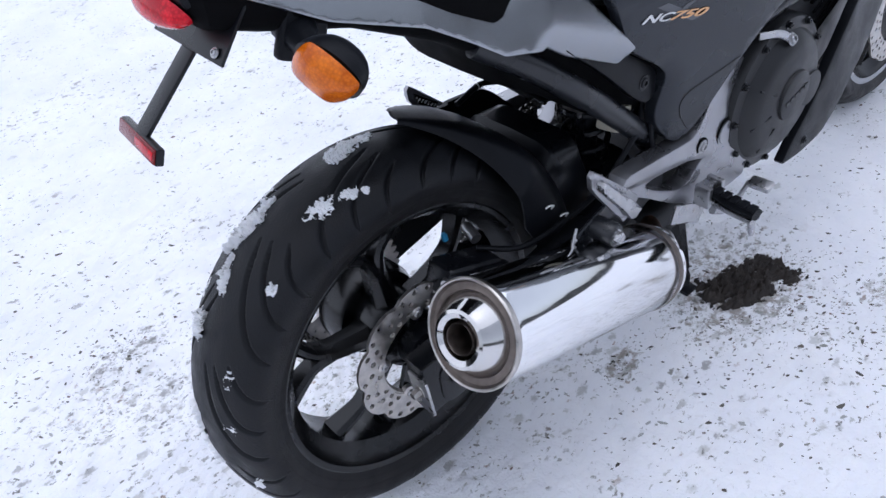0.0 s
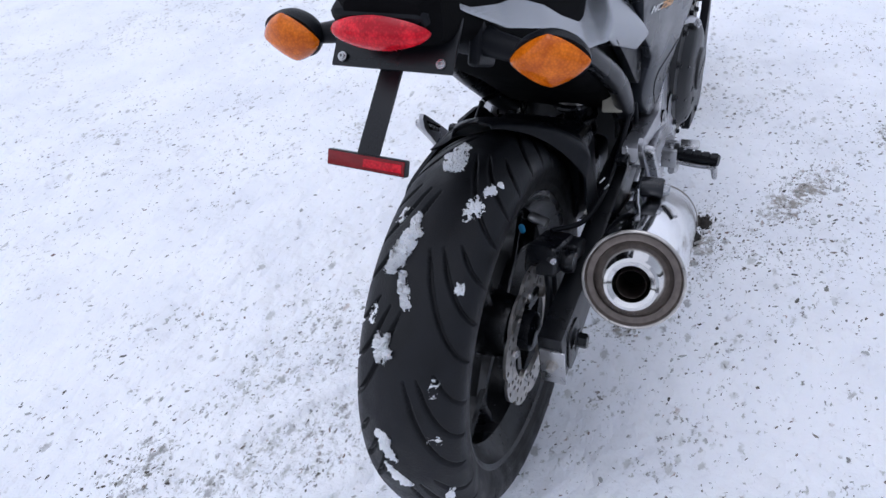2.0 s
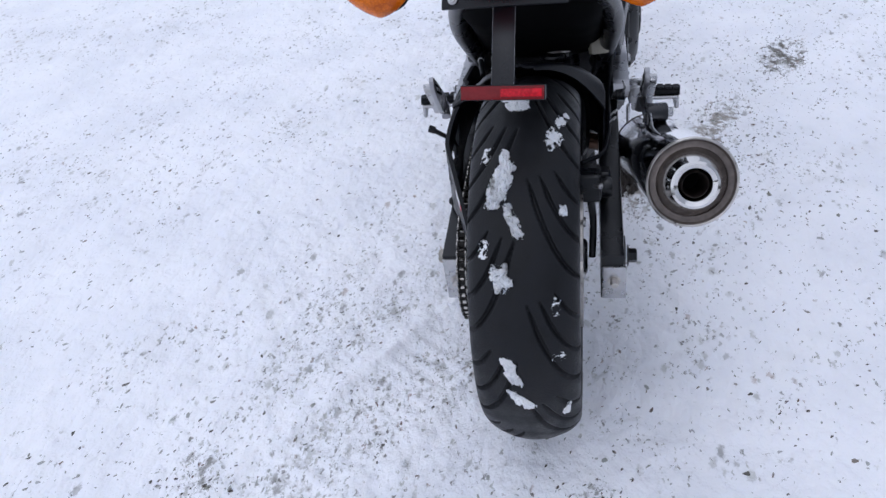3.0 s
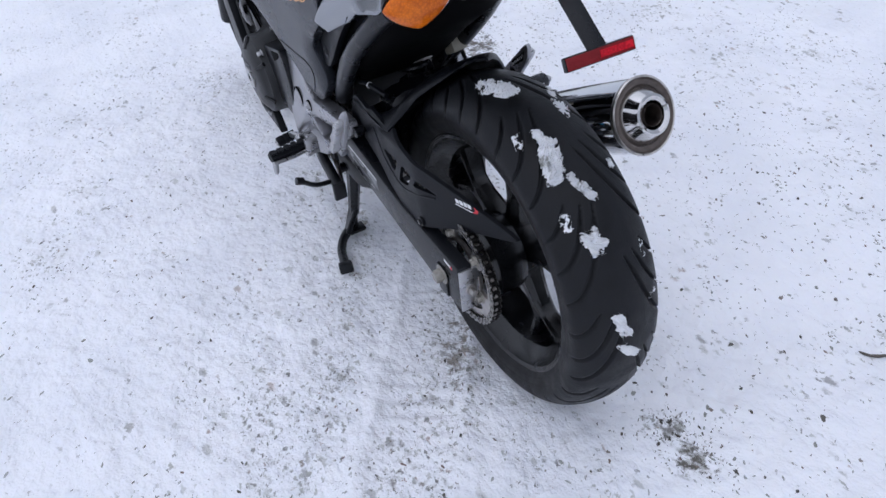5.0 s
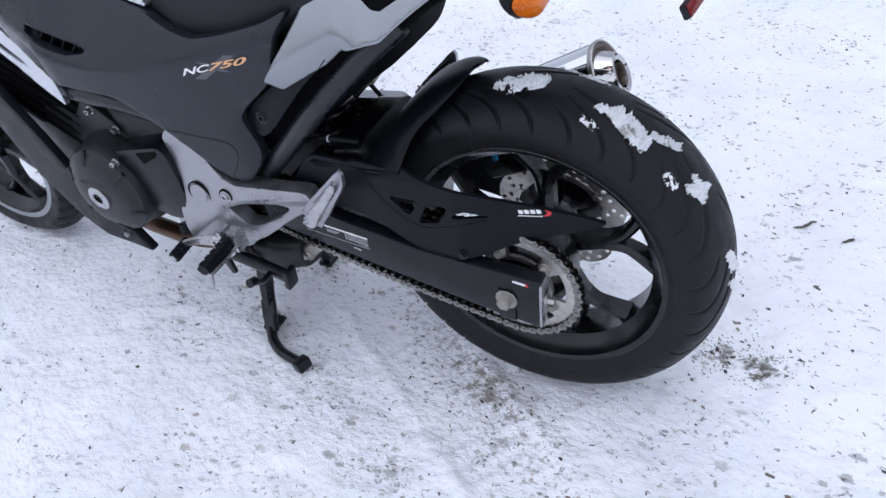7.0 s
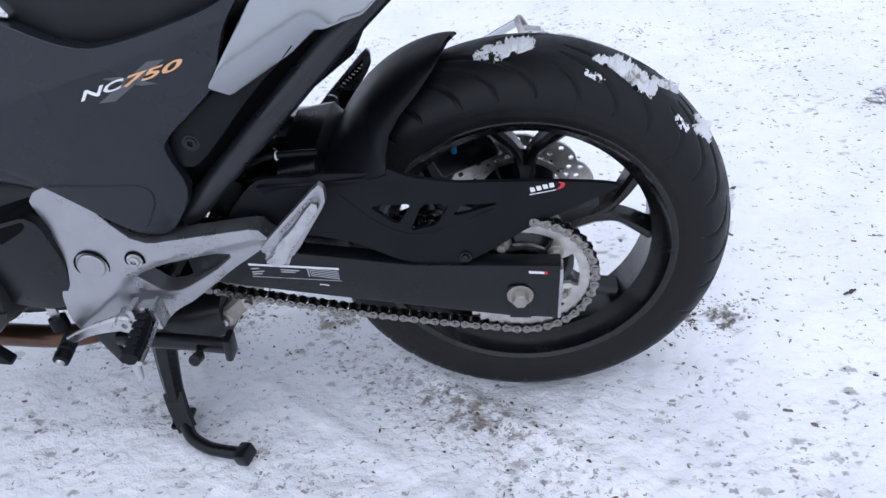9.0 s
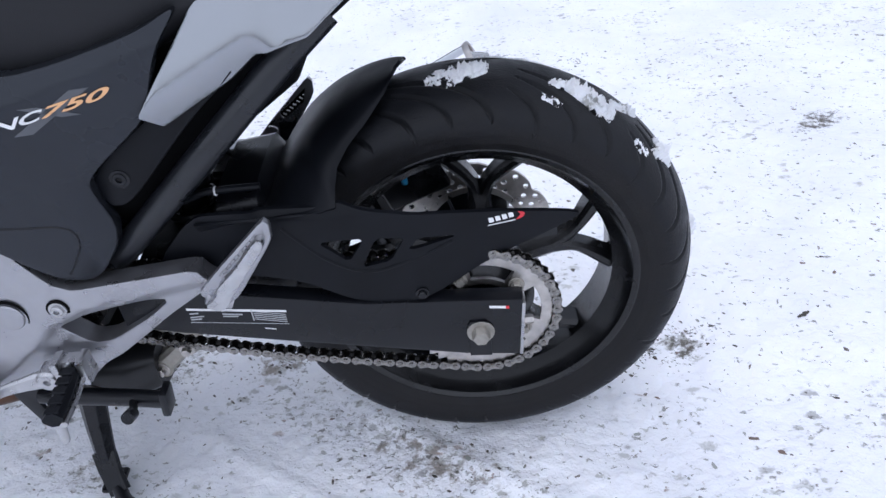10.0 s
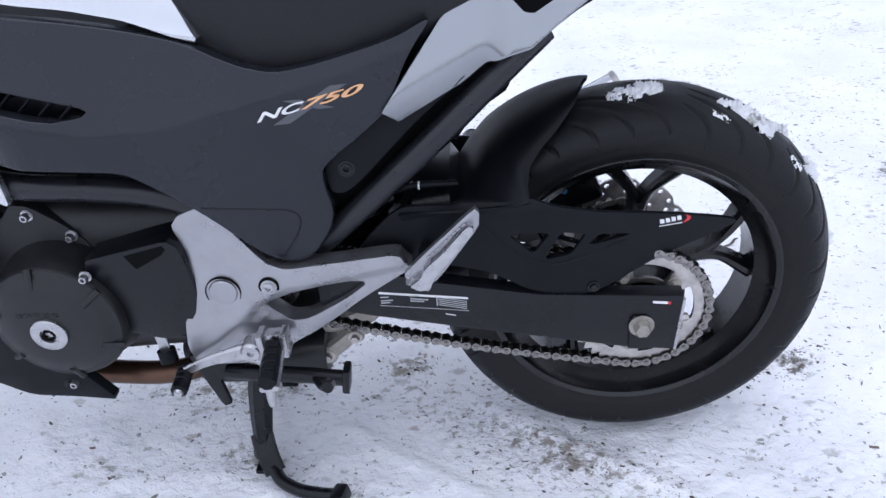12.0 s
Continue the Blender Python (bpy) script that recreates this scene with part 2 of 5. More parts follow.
BROWN, GREY, DARK = (0.26, 0.225, 0.19), (0.40, 0.395, 0.38), (0.13, 0.12, 0.105)
STAINS = [
    (0.13, 0.10, 0.40, 0.10, 145, 0.6, GREY), (0.10, 0.11, 0.14, 0.06, 150, 0.85, BROWN), (0.40, -0.145, 0.06, 0.045, 20, 0.9, BROWN),
    (-0.36, -0.115, 0.055, 0.045, 0, 1.0, DARK), (-0.28, -0.12, 0.07, 0.04, 30, 0.9, DARK), (1.02, -0.45, 0.22, 0.07, 155, 0.9, BROWN),
    (1.42, -0.70, 0.16, 0.08, 160, 1.0, DARK), (-0.30, 0.63, 0.16, 0.06, 20, 0.7, DARK), (0.10, 0.53, 0.42, 0.06, 165, 0.5, GREY),
    (-0.25, 0.42, 0.40, 0.12, 150, 0.6, GREY), (-0.92, -0.92, 0.1, 0.05, 40, 1.0, DARK),
    (0.72, -0.17, 0.22, 0.15, 10, 0.85, BROWN), (0.25, 0.33, 0.5, 0.07, 147, 0.5, GREY), (0.68, 0.10, 0.06, 0.04, 0, 0.8, BROWN),
]
SNOW = snow_material("packed_snow", STAINS)
CLUMP = snow_material("icy_tyre_snow", (), 0.006, (0.90, 0.905, 0.915), (0.68, 0.69, 0.705))


BASE = 0.3195  # height of the rear axle


# ---------- mesh helpers ----------
def finish(bm, name, mat, smooth=35):
    bmesh.ops.recalc_face_normals(bm, faces=bm.faces)
    me = bpy.data.meshes.new(name)
    bm.to_mesh(me)
    bm.free()
    me.materials.append(mat)
    if smooth:
        me.polygons.foreach_set("use_smooth", [True] * len(me.polygons))
        me.set_sharp_from_angle(angle=radians(smooth))
    return me


def part(name, bm, mat, parent, label="", smooth=35):
    """One mesh object under a thing or under a part."""
    ob = new(name, finish(bm, name, mat, smooth))
    ob.parent = parent
    if parent is not None and parent.type == "EMPTY":
        ob.location = (0, 0, BASE)
    if label:
        tagged(ob, label)
    return ob


def rounded(pts, times=2, cut=0.2):
    """A closed outline with its corners cut off."""
    pts = [Vector(p) for p in pts]
    for _ in range(times):
        out = []
        for a, b in zip(pts, pts[1:] + pts[:1]):
            out += [a.lerp(b, cut), a.lerp(b, 1 - cut)]
        pts = out
    return [tuple(p) for p in pts]


def mirror(bm):
    bmesh.ops.transform(bm, matrix=Matrix.Diagonal((1, -1, 1, 1)), verts=bm.verts)
    return bm


def join(bm, other):
    me = bpy.data.meshes.new("joined")
    other.to_mesh(me)
    other.free()
    bm.from_mesh(me)
    bpy.data.meshes.remove(me)
    return bm


def plate(outline, y0, y1, fun=None, bevel=0.003, cuts=0.0, holes=(), shift=(0.003, -0.003)):
    """A plate in the x-z plane from y0 (inside) to y1 (outside); fun(x, z) is added to y."""
    bm = bmesh.new()
    loops = []
    for pts in (outline, *holes):
        vs = [bm.verts.new((x + shift[0], y1, z + shift[1])) for x, z in pts]
        loops.append([bm.edges.new((a, b)) for a, b in zip(vs, vs[1:] + vs[:1])])
    if holes:
        bm.verts.ensure_lookup_table()
        flat = [[Vector((x, z, 0)) for x, z in pts] for pts in (outline, *holes)]
        for tri in tessellate_polygon(flat):
            bm.faces.new([bm.verts[i] for i in tri])
    else:
        bm.faces.new(bm.verts[:])
    faces = bm.faces[:]
    ex = bmesh.ops.extrude_face_region(bm, geom=faces)
    moved = [g for g in ex["geom"] if isinstance(g, bmesh.types.BMVert)]
    for v in moved:
        v.co.y = y0
    bmesh.ops.recalc_face_normals(bm, faces=bm.faces)
    if bevel:
        side = y1
        rim = [e for e in bm.edges if all(abs(v.co.y - side) < 1e-6 for v in e.verts) and any(abs(f.normal.y) < 0.5 for f in e.link_faces)]
        bmesh.ops.bevel(bm, geom=rim, offset=bevel, segments=2, profile=0.6, affect="EDGES", clamp_overlap=True)
    if cuts:
        lo = [min(v.co[k] for v in bm.verts) for k in range(3)]
        hi = [max(v.co[k] for v in bm.verts) for k in range(3)]
        for k in (0, 2):
            for i in range(1, int((hi[k] - lo[k]) / cuts) + 1):
                at, no = [0, 0, 0], [0, 0, 0]
                at[k], no[k] = lo[k] + i * cuts, 1
                bmesh.ops.bisect_plane(bm, geom=bm.verts[:] + bm.edges[:] + bm.faces[:], plane_co=at, plane_no=no, dist=1e-5)
    if fun:
        for v in bm.verts:
            v.co.y += fun(v.co.x, v.co.z)
    return bm


def smooth_path(pts, n=6):
    pts = [Vector(p) for p in pts]
    if len(pts) < 3:
        return pts
    ext = [2 * pts[0] - pts[1], *pts, 2 * pts[-1] - pts[-2]]
    out = []
    for a, b, c, d in zip(ext, ext[1:], ext[2:], ext[3:]):
        for i in range(n):
            t = i / n
            out.append(0.5 * (2 * b + (c - a) * t + (2 * a - 5 * b + 4 * c - d) * t * t + (3 * b - a - 3 * c + d) * t**3))
    return out + [pts[-1]]


def sweep(pts, section, n=6, scales=None, up=(0, 1, 0), smooth=True):
    """A section (u, v) swept along a path; u lies along up x way, v along up."""
    path = smooth_path(pts, n) if smooth else [Vector(p) for p in pts]
    bm, rings = bmesh.new(), []
    for i, p in enumerate(path):
        way = (path[min(i + 1, len(path) - 1)] - path[max(i - 1, 0)]).normalized()
        side = Vector(up).cross(way)
        side = side.normalized() if side.length > 1e-3 else Vector((1, 0, 0))
        top = way.cross(side)
        s = 1.0
        if scales:
            f = i / (len(path) - 1) * (len(scales) - 1)
            k = min(int(f), len(scales) - 2)
            s = scales[k] + (scales[k + 1] - scales[k]) * (f - k)
        rings.append([bm.verts.new(p + s * (u * side + v * top)) for u, v in section])
    m = len(section)
    for a, b in zip(rings, rings[1:]):
        for j in range(m):
            bm.faces.new((a[j], a[(j + 1) % m], b[(j + 1) % m], b[j]))
    bm.faces.new(rings[0])
    bm.faces.new(rings[-1])
    return bm


def circle(r, n=16, squash=1.0):
    return [(r * math.cos(2 * math.pi * i / n), squash * r * math.sin(2 * math.pi * i / n)) for i in range(n)]


def rect(w, h, c=0.15):
    k = c * min(w, h)
    w, h = w / 2, h / 2
    return [(w - k, -h), (w, -h + k), (w, h - k), (w - k, h), (-w + k, h), (-w, h - k), (-w, -h + k), (-w + k, -h)]


def lathe(profile, n=64, closed=False, matrix=None):
    """A profile of (radius, along y) turned about the y axis."""
    bm, rings = bmesh.new(), []
    for i in range(n):
        a = 2 * math.pi * i / n
        rings.append([bm.verts.new((r * math.cos(a), y, r * math.sin(a))) for r, y in profile])
    pairs = list(zip(range(len(profile)), range(1, len(profile)))) + ([(len(profile) - 1, 0)] if closed else [])
    for i in range(n):
        a, b = rings[i], rings[(i + 1) % n]
        for j, k in pairs:
            bm.faces.new((a[j], a[k], b[k], b[j]))
    bmesh.ops.remove_doubles(bm, verts=bm.verts, dist=1e-6)
    if matrix:
        bmesh.ops.transform(bm, matrix=matrix, verts=bm.verts)
    return bm


def aimed(place, way):
    """The pose that lays the y axis along way."""
    return Matrix.Translation(place) @ Vector(way).to_track_quat("Y", "Z").to_matrix().to_4x4()


def block(size, place, turn=(0, 0, 0), bevel=0.004, segments=2):
    bm = bmesh.new()
    bmesh.ops.create_cube(bm, size=1)
    bmesh.ops.scale(bm, vec=size, verts=bm.verts)
    bmesh.ops.bevel(bm, geom=bm.edges[:], offset=min(bevel, 0.45 * min(size)), segments=segments, profile=0.6, affect="EDGES")
    bmesh.ops.transform(bm, matrix=pose(*place, *turn), verts=bm.verts)
    return bm


def bolt(place, way, r, h=0.006, hexed=True):
    """A bolt head on a washer."""
    bm = lathe([(0, 0), (1.5 * r, 0), (1.5 * r, 0.0015), (1.45 * r, 0.002), (0, 0.002)], 20)
    n = 6 if hexed else 20
    if hexed:
        head = [(0, 0.002), (r, 0.002), (r, 0.8 * h), (0.86 * r, h), (0, h)]
    else:
        head = [(0, 0.002), (r, 0.002), (r, 0.8 * h), (0.85 * r, h), (0.5 * r, h), (0.45 * r, 0.45 * h), (0, 0.45 * h)]
    join(bm, lathe(head, n))
    bmesh.ops.transform(bm, matrix=aimed(place, way), verts=bm.verts)
    return bm


def loft(sections, n=24, power=3.0):
    """Superellipse sections (x, half width, low z, high z), closed at both ends."""
    bm, rings = bmesh.new(), []
    for x, w, z0, z1 in sections:
        ring = []
        for i in range(n):
            a = 2 * math.pi * i / n
            c, s = math.cos(a), math.sin(a)
            ring.append(bm.verts.new((x, w * math.copysign(abs(c) ** (2 / power), c), (z0 + z1) / 2 + (z1 - z0) / 2 * math.copysign(abs(s) ** (2 / power), s))))
        rings.append(ring)
    for a, b in zip(rings, rings[1:]):
        for j in range(n):
            bm.faces.new((a[j], a[(j + 1) % n], b[(j + 1) % n], b[j]))
    bm.faces.new(rings[0])
    bm.faces.new(rings[-1])
    return bm


def lettering(text, size, m, mat, parent, name="badge", shear=0.45, depth=0.0004, label="", width=0.05):
    cu = bpy.data.curves.new(name, "FONT")
    cu.body, cu.size, cu.shear, cu.extrude, cu.offset = text, size, shear, depth, size * 0.02
    tmp = new("lettering", cu)
    me = bpy.data.meshes.new_from_object(tmp.evaluated_get(bpy.context.evaluated_depsgraph_get()))
    bpy.data.objects.remove(tmp)
    wide = max(v.co.x for v in me.vertices) - min(v.co.x for v in me.vertices)
    me.transform(m @ Matrix.Diagonal((width / wide, 1, 1, 1)))
    me.materials.clear()
    me.materials.append(mat)
    ob = new(name, me)
    ob.parent = parent
    if parent.type == "EMPTY":
        ob.location = (0, 0, BASE)
    if label:
        tagged(ob, label)
    return ob


# ---------- ground ----------
rng = np.random.default_rng(4)


def value_noise(x, y, seed):
    r = np.random.default_rng(seed).random((256, 256))
    xi, yi = np.floor(x).astype(int), np.floor(y).astype(int)
    fx, fy = x - xi, y - yi
    fx, fy = fx * fx * (3 - 2 * fx), fy * fy * (3 - 2 * fy)
    g = lambda i, j: r[(xi + i) % 256, (yi + j) % 256]
    return (g(0, 0) * (1 - fx) + g(1, 0) * fx) * (1 - fy) + (g(0, 1) * (1 - fx) + g(1, 1) * fx) * fy - 0.5


def ground_height(x, y):
    """Trodden snow: broad swells, lumps, and a wheel track that passes beside the rear wheel."""
    def turned(f, seed, a):
        c, s = math.cos(a), math.sin(a)
        return value_noise((c * x - s * y) * f, (s * x + c * y) * f, seed)

    h = 0.012 * turned(3.1, 1, 0.3) + 0.011 * turned(9, 2, 0.9)
    lumps = 0.6 * turned(24, 3, 0.5) + 0.6 * turned(31, 13, 1.2)
    ridges = 0.12 - np.abs(value_noise(0.8 * x * 34 + 0.6 * y * 34, (0.8 * y - 0.6 * x) * 20, 7))
    h += 0.010 * lumps + 0.006 * turned(53, 4, 0.7) * (0.2 + 1.8 * np.abs(lumps)) + 0.002 * turned(71, 14, 0.2) + 0.002 * np.abs(turned(95, 5, 1.1)) + 0.007 * np.clip(ridges, 0, 1)
    across, along = 0.57 * x + 0.82 * y, -0.82 * x + 0.57 * y
    band = np.clip(1 - np.abs((across - 0.21) / 0.085) ** 4, 0, 1)
    tread = np.sin(along * 150 + 2.5 * np.sign(across - 0.21) + 3 * turned(14, 16, 0.4)) * 0.0026
    h = h * (1 - 0.45 * band) + band * (-0.007 + tread * np.clip(0.3 + 3 * turned(9, 6, 0.6), 0, 1))
    for edge in (0.115, 0.305):
        h += (0.0022 + 0.006 * turned(11, 17, 0.8)) * np.exp(-(((across - edge - 0.02 * turned(7, 18, 0.2)) / 0.016) ** 2))
    for wheel_x in (0.0, 1.535):
        h -= 0.004 * np.exp(-(((x - wheel_x) / 0.10) ** 2 + (y / 0.09) ** 2))
    return h - 0.002


near = np.concatenate([np.arange(-1.7, -0.75, 0.010), np.arange(-0.75, 0.95, 0.0056), np.arange(0.95, 2.3, 0.010)])
far = [2.6, 3.2, 4, 5, 6.5, 9, 13, 20, 32, 55, 100, 220]
xs = np.concatenate([[-v for v in far[::-1]], near, [v + 0.4 for v in far]])
ys = np.concatenate([[-v for v in far[::-1]], near, [v + 0.4 for v in far]])
gx, gy = np.meshgrid(xs, ys, indexing="ij")
gz = ground_height(gx, gy) * np.where((np.abs(gx) < 3.2) & (np.abs(gy) < 3.2), 1, 0.6)
nx, ny = gx.shape
idx = np.arange(nx * ny).reshape(nx, ny)
quads = np.stack([idx[:-1, :-1], idx[1:, :-1], idx[1:, 1:], idx[:-1, 1:]], -1).reshape(-1, 4)
me = bpy.data.meshes.new("ground")
me.vertices.add(nx * ny)
me.vertices.foreach_set("co", np.stack([gx, gy, gz], -1).astype(np.float32).ravel())
me.loops.add(quads.size)
me.loops.foreach_set("vertex_index", quads.ravel().astype(np.int32))
me.polygons.add(len(quads))
me.polygons.foreach_set("loop_start", np.arange(0, quads.size, 4, dtype=np.int32))
me.polygons.foreach_set("use_smooth", np.ones(len(quads), dtype=bool))
me.update(calc_edges=True)
me.materials.append(SNOW)
tagged(new("ground", me), "trodden packed snow with grit and wheel tracks", "ground", kind="structure")


# an unseen low dark ring far off all round, added to darken reflections
ring = bmesh.new()
low, high = [], []
for i in range(180):
    a = 2 * math.pi * i / 180
    far_r = 34.0 - 9.0 * max(0.0, -math.sin(a)) ** 0.7
    tall = 1.8 + 1.6 * float(value_noise(np.array([i * 0.6]), np.array([3.0]), 21)[0]) + 1.5 * max(0.0, -math.sin(a))
    low.append(ring.verts.new((far_r * math.cos(a), far_r * math.sin(a), -0.3)))
    high.append(ring.verts.new((far_r * math.cos(a), far_r * math.sin(a), tall)))
for i in range(180):
    j = (i + 1) % 180
    ring.faces.new((low[i], low[j], high[j], high[i]))
BACKDROP_DARK = material("dark_backdrop", (0.05, 0.05, 0.048), 0.9, var=0.5, scale=0.4)
tagged(new("backdrop", finish(ring, "backdrop", BACKDROP_DARK, 60)), "unseen low dark ring far off, added for reflections", "trees", kind="structure")


def height_at(x, y):
    return float(ground_height(np.array([x]), np.array([y]))[0])


# ---------- motorcycle: x ahead, y to its left, z up, from the middle of the rear axle ----------
bike = new("motorcycle")
bike.matrix_world = pose(0, 0, BASE, -0.5, 0, 0.8) @ Matrix.Translation((0, 0, -BASE))
tagged(bike, "dark grey motorcycle on its centre stand on trodden snow", "motorcycle")


# wheels
def cast_wheel(lip, half, spread, first, hub):
    """A cast rim with five forked spokes."""
    prof = [(lip, half), (lip - 0.005, half + 0.001), (lip - 0.012, half - 0.003), (lip - 0.016, half - 0.012), (lip - 0.024, half - 0.022), (lip - 0.036, half - 0.034)]
    prof += [(r, -y) for r, y in prof[::-1]]
    prof += [(lip - 0.020, -half + 0.035), (lip - 0.020, half - 0.035)]
    bm, spokes = lathe(prof, 120, closed=True), []
    for k in range(5):
        a = radians(first + 72 * k)
        ray = lambda r, d=0.0: (r * math.cos(a + d), 0, r * math.sin(a + d))
        sp = sweep([ray(0.035), ray(0.08), ray(0.128)], rect(0.040, 0.046, 0.3), 4, [1.15, 0.9, 0.76])
        for s in (-1, 1):
            join(sp, sweep([ray(0.112, 0.02 * s), ray(0.15, 0.105 * s), ray(lip - 0.032, spread * s)], rect(0.018, 0.036, 0.3), 5, [1.05, 0.9, 1.2]))
        spokes.append(sp)
    join(bm, lathe([(0.0, hub), (0.03, hub), (0.048, hub - 0.01), (0.056, 0.02), (0.056, -0.02), (0.048, -hub + 0.01), (0.03, -hub), (0, -hub)], 48))
    return bm, spokes


def tyre(radius, half, bead, repeats, fine):
    """A road tyre with swept grooves cut into its tread."""
    cross = [(bead, half * 0.83), (bead + 0.018, half * 0.94), (bead + 0.04, half), (radius - 0.032, half * 0.945), (radius - 0.017, half * 0.75), (radius - 0.006, half * 0.45), (radius - 0.002, half * 0.25), (radius, 0)]
    pts = [Vector((r, y, 0)) for r, y in cross]
    pts = pts + [Vector((p.x, -p.y, 0)) for p in pts[-2::-1]]
    line = smooth_path(pts, 8)
    acc = [0.0]
    for p, q in zip(line, line[1:]):
        acc.append(acc[-1] + (q - p).length)
    m = int(acc[-1] / (0.0019 if fine else 0.008))
    s = np.linspace(0, acc[-1], m)
    pr, py = np.interp(s, acc, [p.x for p in line]), np.interp(s, acc, [p.y for p in line])
    n = 1200 if fine else 200
    th = np.linspace(0, 2 * np.pi, n, endpoint=False)
    v = np.abs(s - acc[-1] / 2)
    T, V = np.meshgrid(th * radius, v, indexing="ij")
    side = np.where(s > acc[-1] / 2, 0.5, 0.0)[None, :]
    step = 2 * np.pi * radius / repeats
    depth = np.zeros_like(T)
    edge = half * 1.22
    for start, end, off, wide in ((0.006, edge * 1.0, 0.0, 0.0032), (edge * 0.46, edge * 1.12, 0.36, 0.0030), (edge * 0.24, edge * 1.03, 0.68, 0.0030)):
        run = 0.17 * (1 - np.clip((edge - V) / edge, 0, 1) ** 2.1)
        slope = 0.17 * 2.1 / edge * np.clip((edge - V) / edge, 0, 1) ** 1.1
        d = (T - run - (off + side) * step + step / 2) % step - step / 2
        away = np.abs(d) / np.sqrt(1 + slope**2)
        w = wide * np.clip(np.minimum(V - start, end - V) / 0.012, 0, 1)
        depth = np.maximum(depth, 0.0068 * np.clip((w - away) / 0.0008 + 0.5, 0, 1) * (w > 0.0004))
    ringline = sum(np.exp(-(((V - edge * k) / 0.0014) ** 2)) * a for k, a in ((1.20, 0.0030), (1.30, -0.0016), (1.52, 0.0018), (1.60, 0.0018)))
    R = pr[None, :] - depth * (V < edge * 1.14) + ringline * 0.5
    X, Y, Z = R * np.cos(th)[:, None], np.broadcast_to(py[None, :], R.shape), R * np.sin(th)[:, None]
    me = bpy.data.meshes.new("tyre")
    co = np.stack([X, Y, Z], -1).astype(np.float32)
    ii = np.arange(n * m).reshape(n, m)
    jj = np.roll(ii, -1, axis=0)
    q = np.stack([ii[:, :-1], ii[:, 1:], jj[:, 1:], jj[:, :-1]], -1).reshape(-1, 4)
    me.from_pydata(co.reshape(-1, 3).tolist(), [], q.tolist())
    me.polygons.foreach_set("use_smooth", [True] * len(me.polygons))
    me.materials.append(RUBBER)
    return me


rim, spokes = cast_wheel(0.231, 0.068, 0.29, 95, 0.062)
rear_wheel = part("rear_wheel", rim, RIM, bike, "black cast rear wheel with forked spokes")
for sp in spokes:
    part("spoke", sp, RIM, rear_wheel)
rt = new("tyre", tyre(0.312, 0.080, 0.224, 11, True))
rt.parent = rear_wheel
tagged(rt, "worn black road tyre with swept grooves")


def brake_disc(outer, inner, lobes, cells, y):
    """A wavy ventilated disc; every cell has a hole through it."""
    bm = bmesh.new()
    rows = 3
    grid = {}

    def vert(i, j):
        i %= 2 * cells
        if (i, j) not in grid:
            a = math.pi * i / cells
            f = j / (2 * rows)
            wave = 0.009 * math.copysign(abs(math.sin(lobes * a / 2)) ** 0.6, 1)
            r = inner + (outer - inner) * f + wave * (f if f > 0.5 else 0) + (-0.003 * abs(math.sin(lobes * a / 2)) if f == 0 else 0)
            grid[i, j] = bm.verts.new((r * math.cos(a), 0, r * math.sin(a)))
        return grid[i, j]

    for c in range(cells):
        for r in range(rows):
            i, j = 2 * c + (r % 2), 2 * r
            ring = [vert(i, j), vert(i + 1, j), vert(i + 2, j), vert(i + 2, j + 1), vert(i + 2, j + 2), vert(i + 1, j + 2), vert(i, j + 2), vert(i, j + 1)]
            if (c + r) % 4 == 3:
                bm.faces.new(ring)
                continue
            mid = sum((v.co for v in ring), Vector()) / 8
            hole = [bm.verts.new(mid + (v.co - mid).normalized() * 0.0046) for v in ring]
            for k in range(8):
                bm.faces.new((ring[k], ring[(k + 1) % 8], hole[(k + 1) % 8], hole[k]))
    bmesh.ops.recalc_face_normals(bm, faces=bm.faces)
    bmesh.ops.solidify(bm, geom=bm.faces[:], thickness=0.005)
    bmesh.ops.translate(bm, vec=(0, y, 0), verts=bm.verts)
    return bm


disc = part("brake_disc", brake_disc(0.113, 0.080, 10, 30, -0.078), STEEL, rear_wheel, "drilled wavy steel brake disc", smooth=20)
carrier = lathe([(0.083, -0.0765), (0.083, -0.0815), (0.076, -0.0815), (0.073, -0.0765)], 60, closed=True)
for k in range(5):
    a = radians(20 + 72 * k)
    join(carrier, lathe([(0, -0.0745), (0.011, -0.0745), (0.011, -0.0825), (0.0095, -0.0835), (0, -0.0835)], 20, matrix=Matrix.Translation((0.076 * math.cos(a), 0, 0.076 * math.sin(a)))))
    part("disc_arm", sweep([(0.04 * math.cos(a), -0.062, 0.04 * math.sin(a)), (0.077 * math.cos(a), -0.071, 0.077 * math.sin(a))], rect(0.022, 0.008, 0.3), 2), RIM, rear_wheel)
part("disc_carrier", carrier, STEEL, rear_wheel)
for k in range(5):
    a = radians(20 + 72 * k)
    part("disc_bolt", bolt((0.076 * math.cos(a), -0.081, 0.076 * math.sin(a)), (0, -1, 0), 0.006, 0.006, False), ALU, rear_wheel)
part("hub_cover", lathe([(0, -0.09), (0.026, -0.09), (0.032, -0.086), (0.034, -0.06)], 32), SATIN, rear_wheel)

# rear sprocket with its carrier
SPY = 0.115


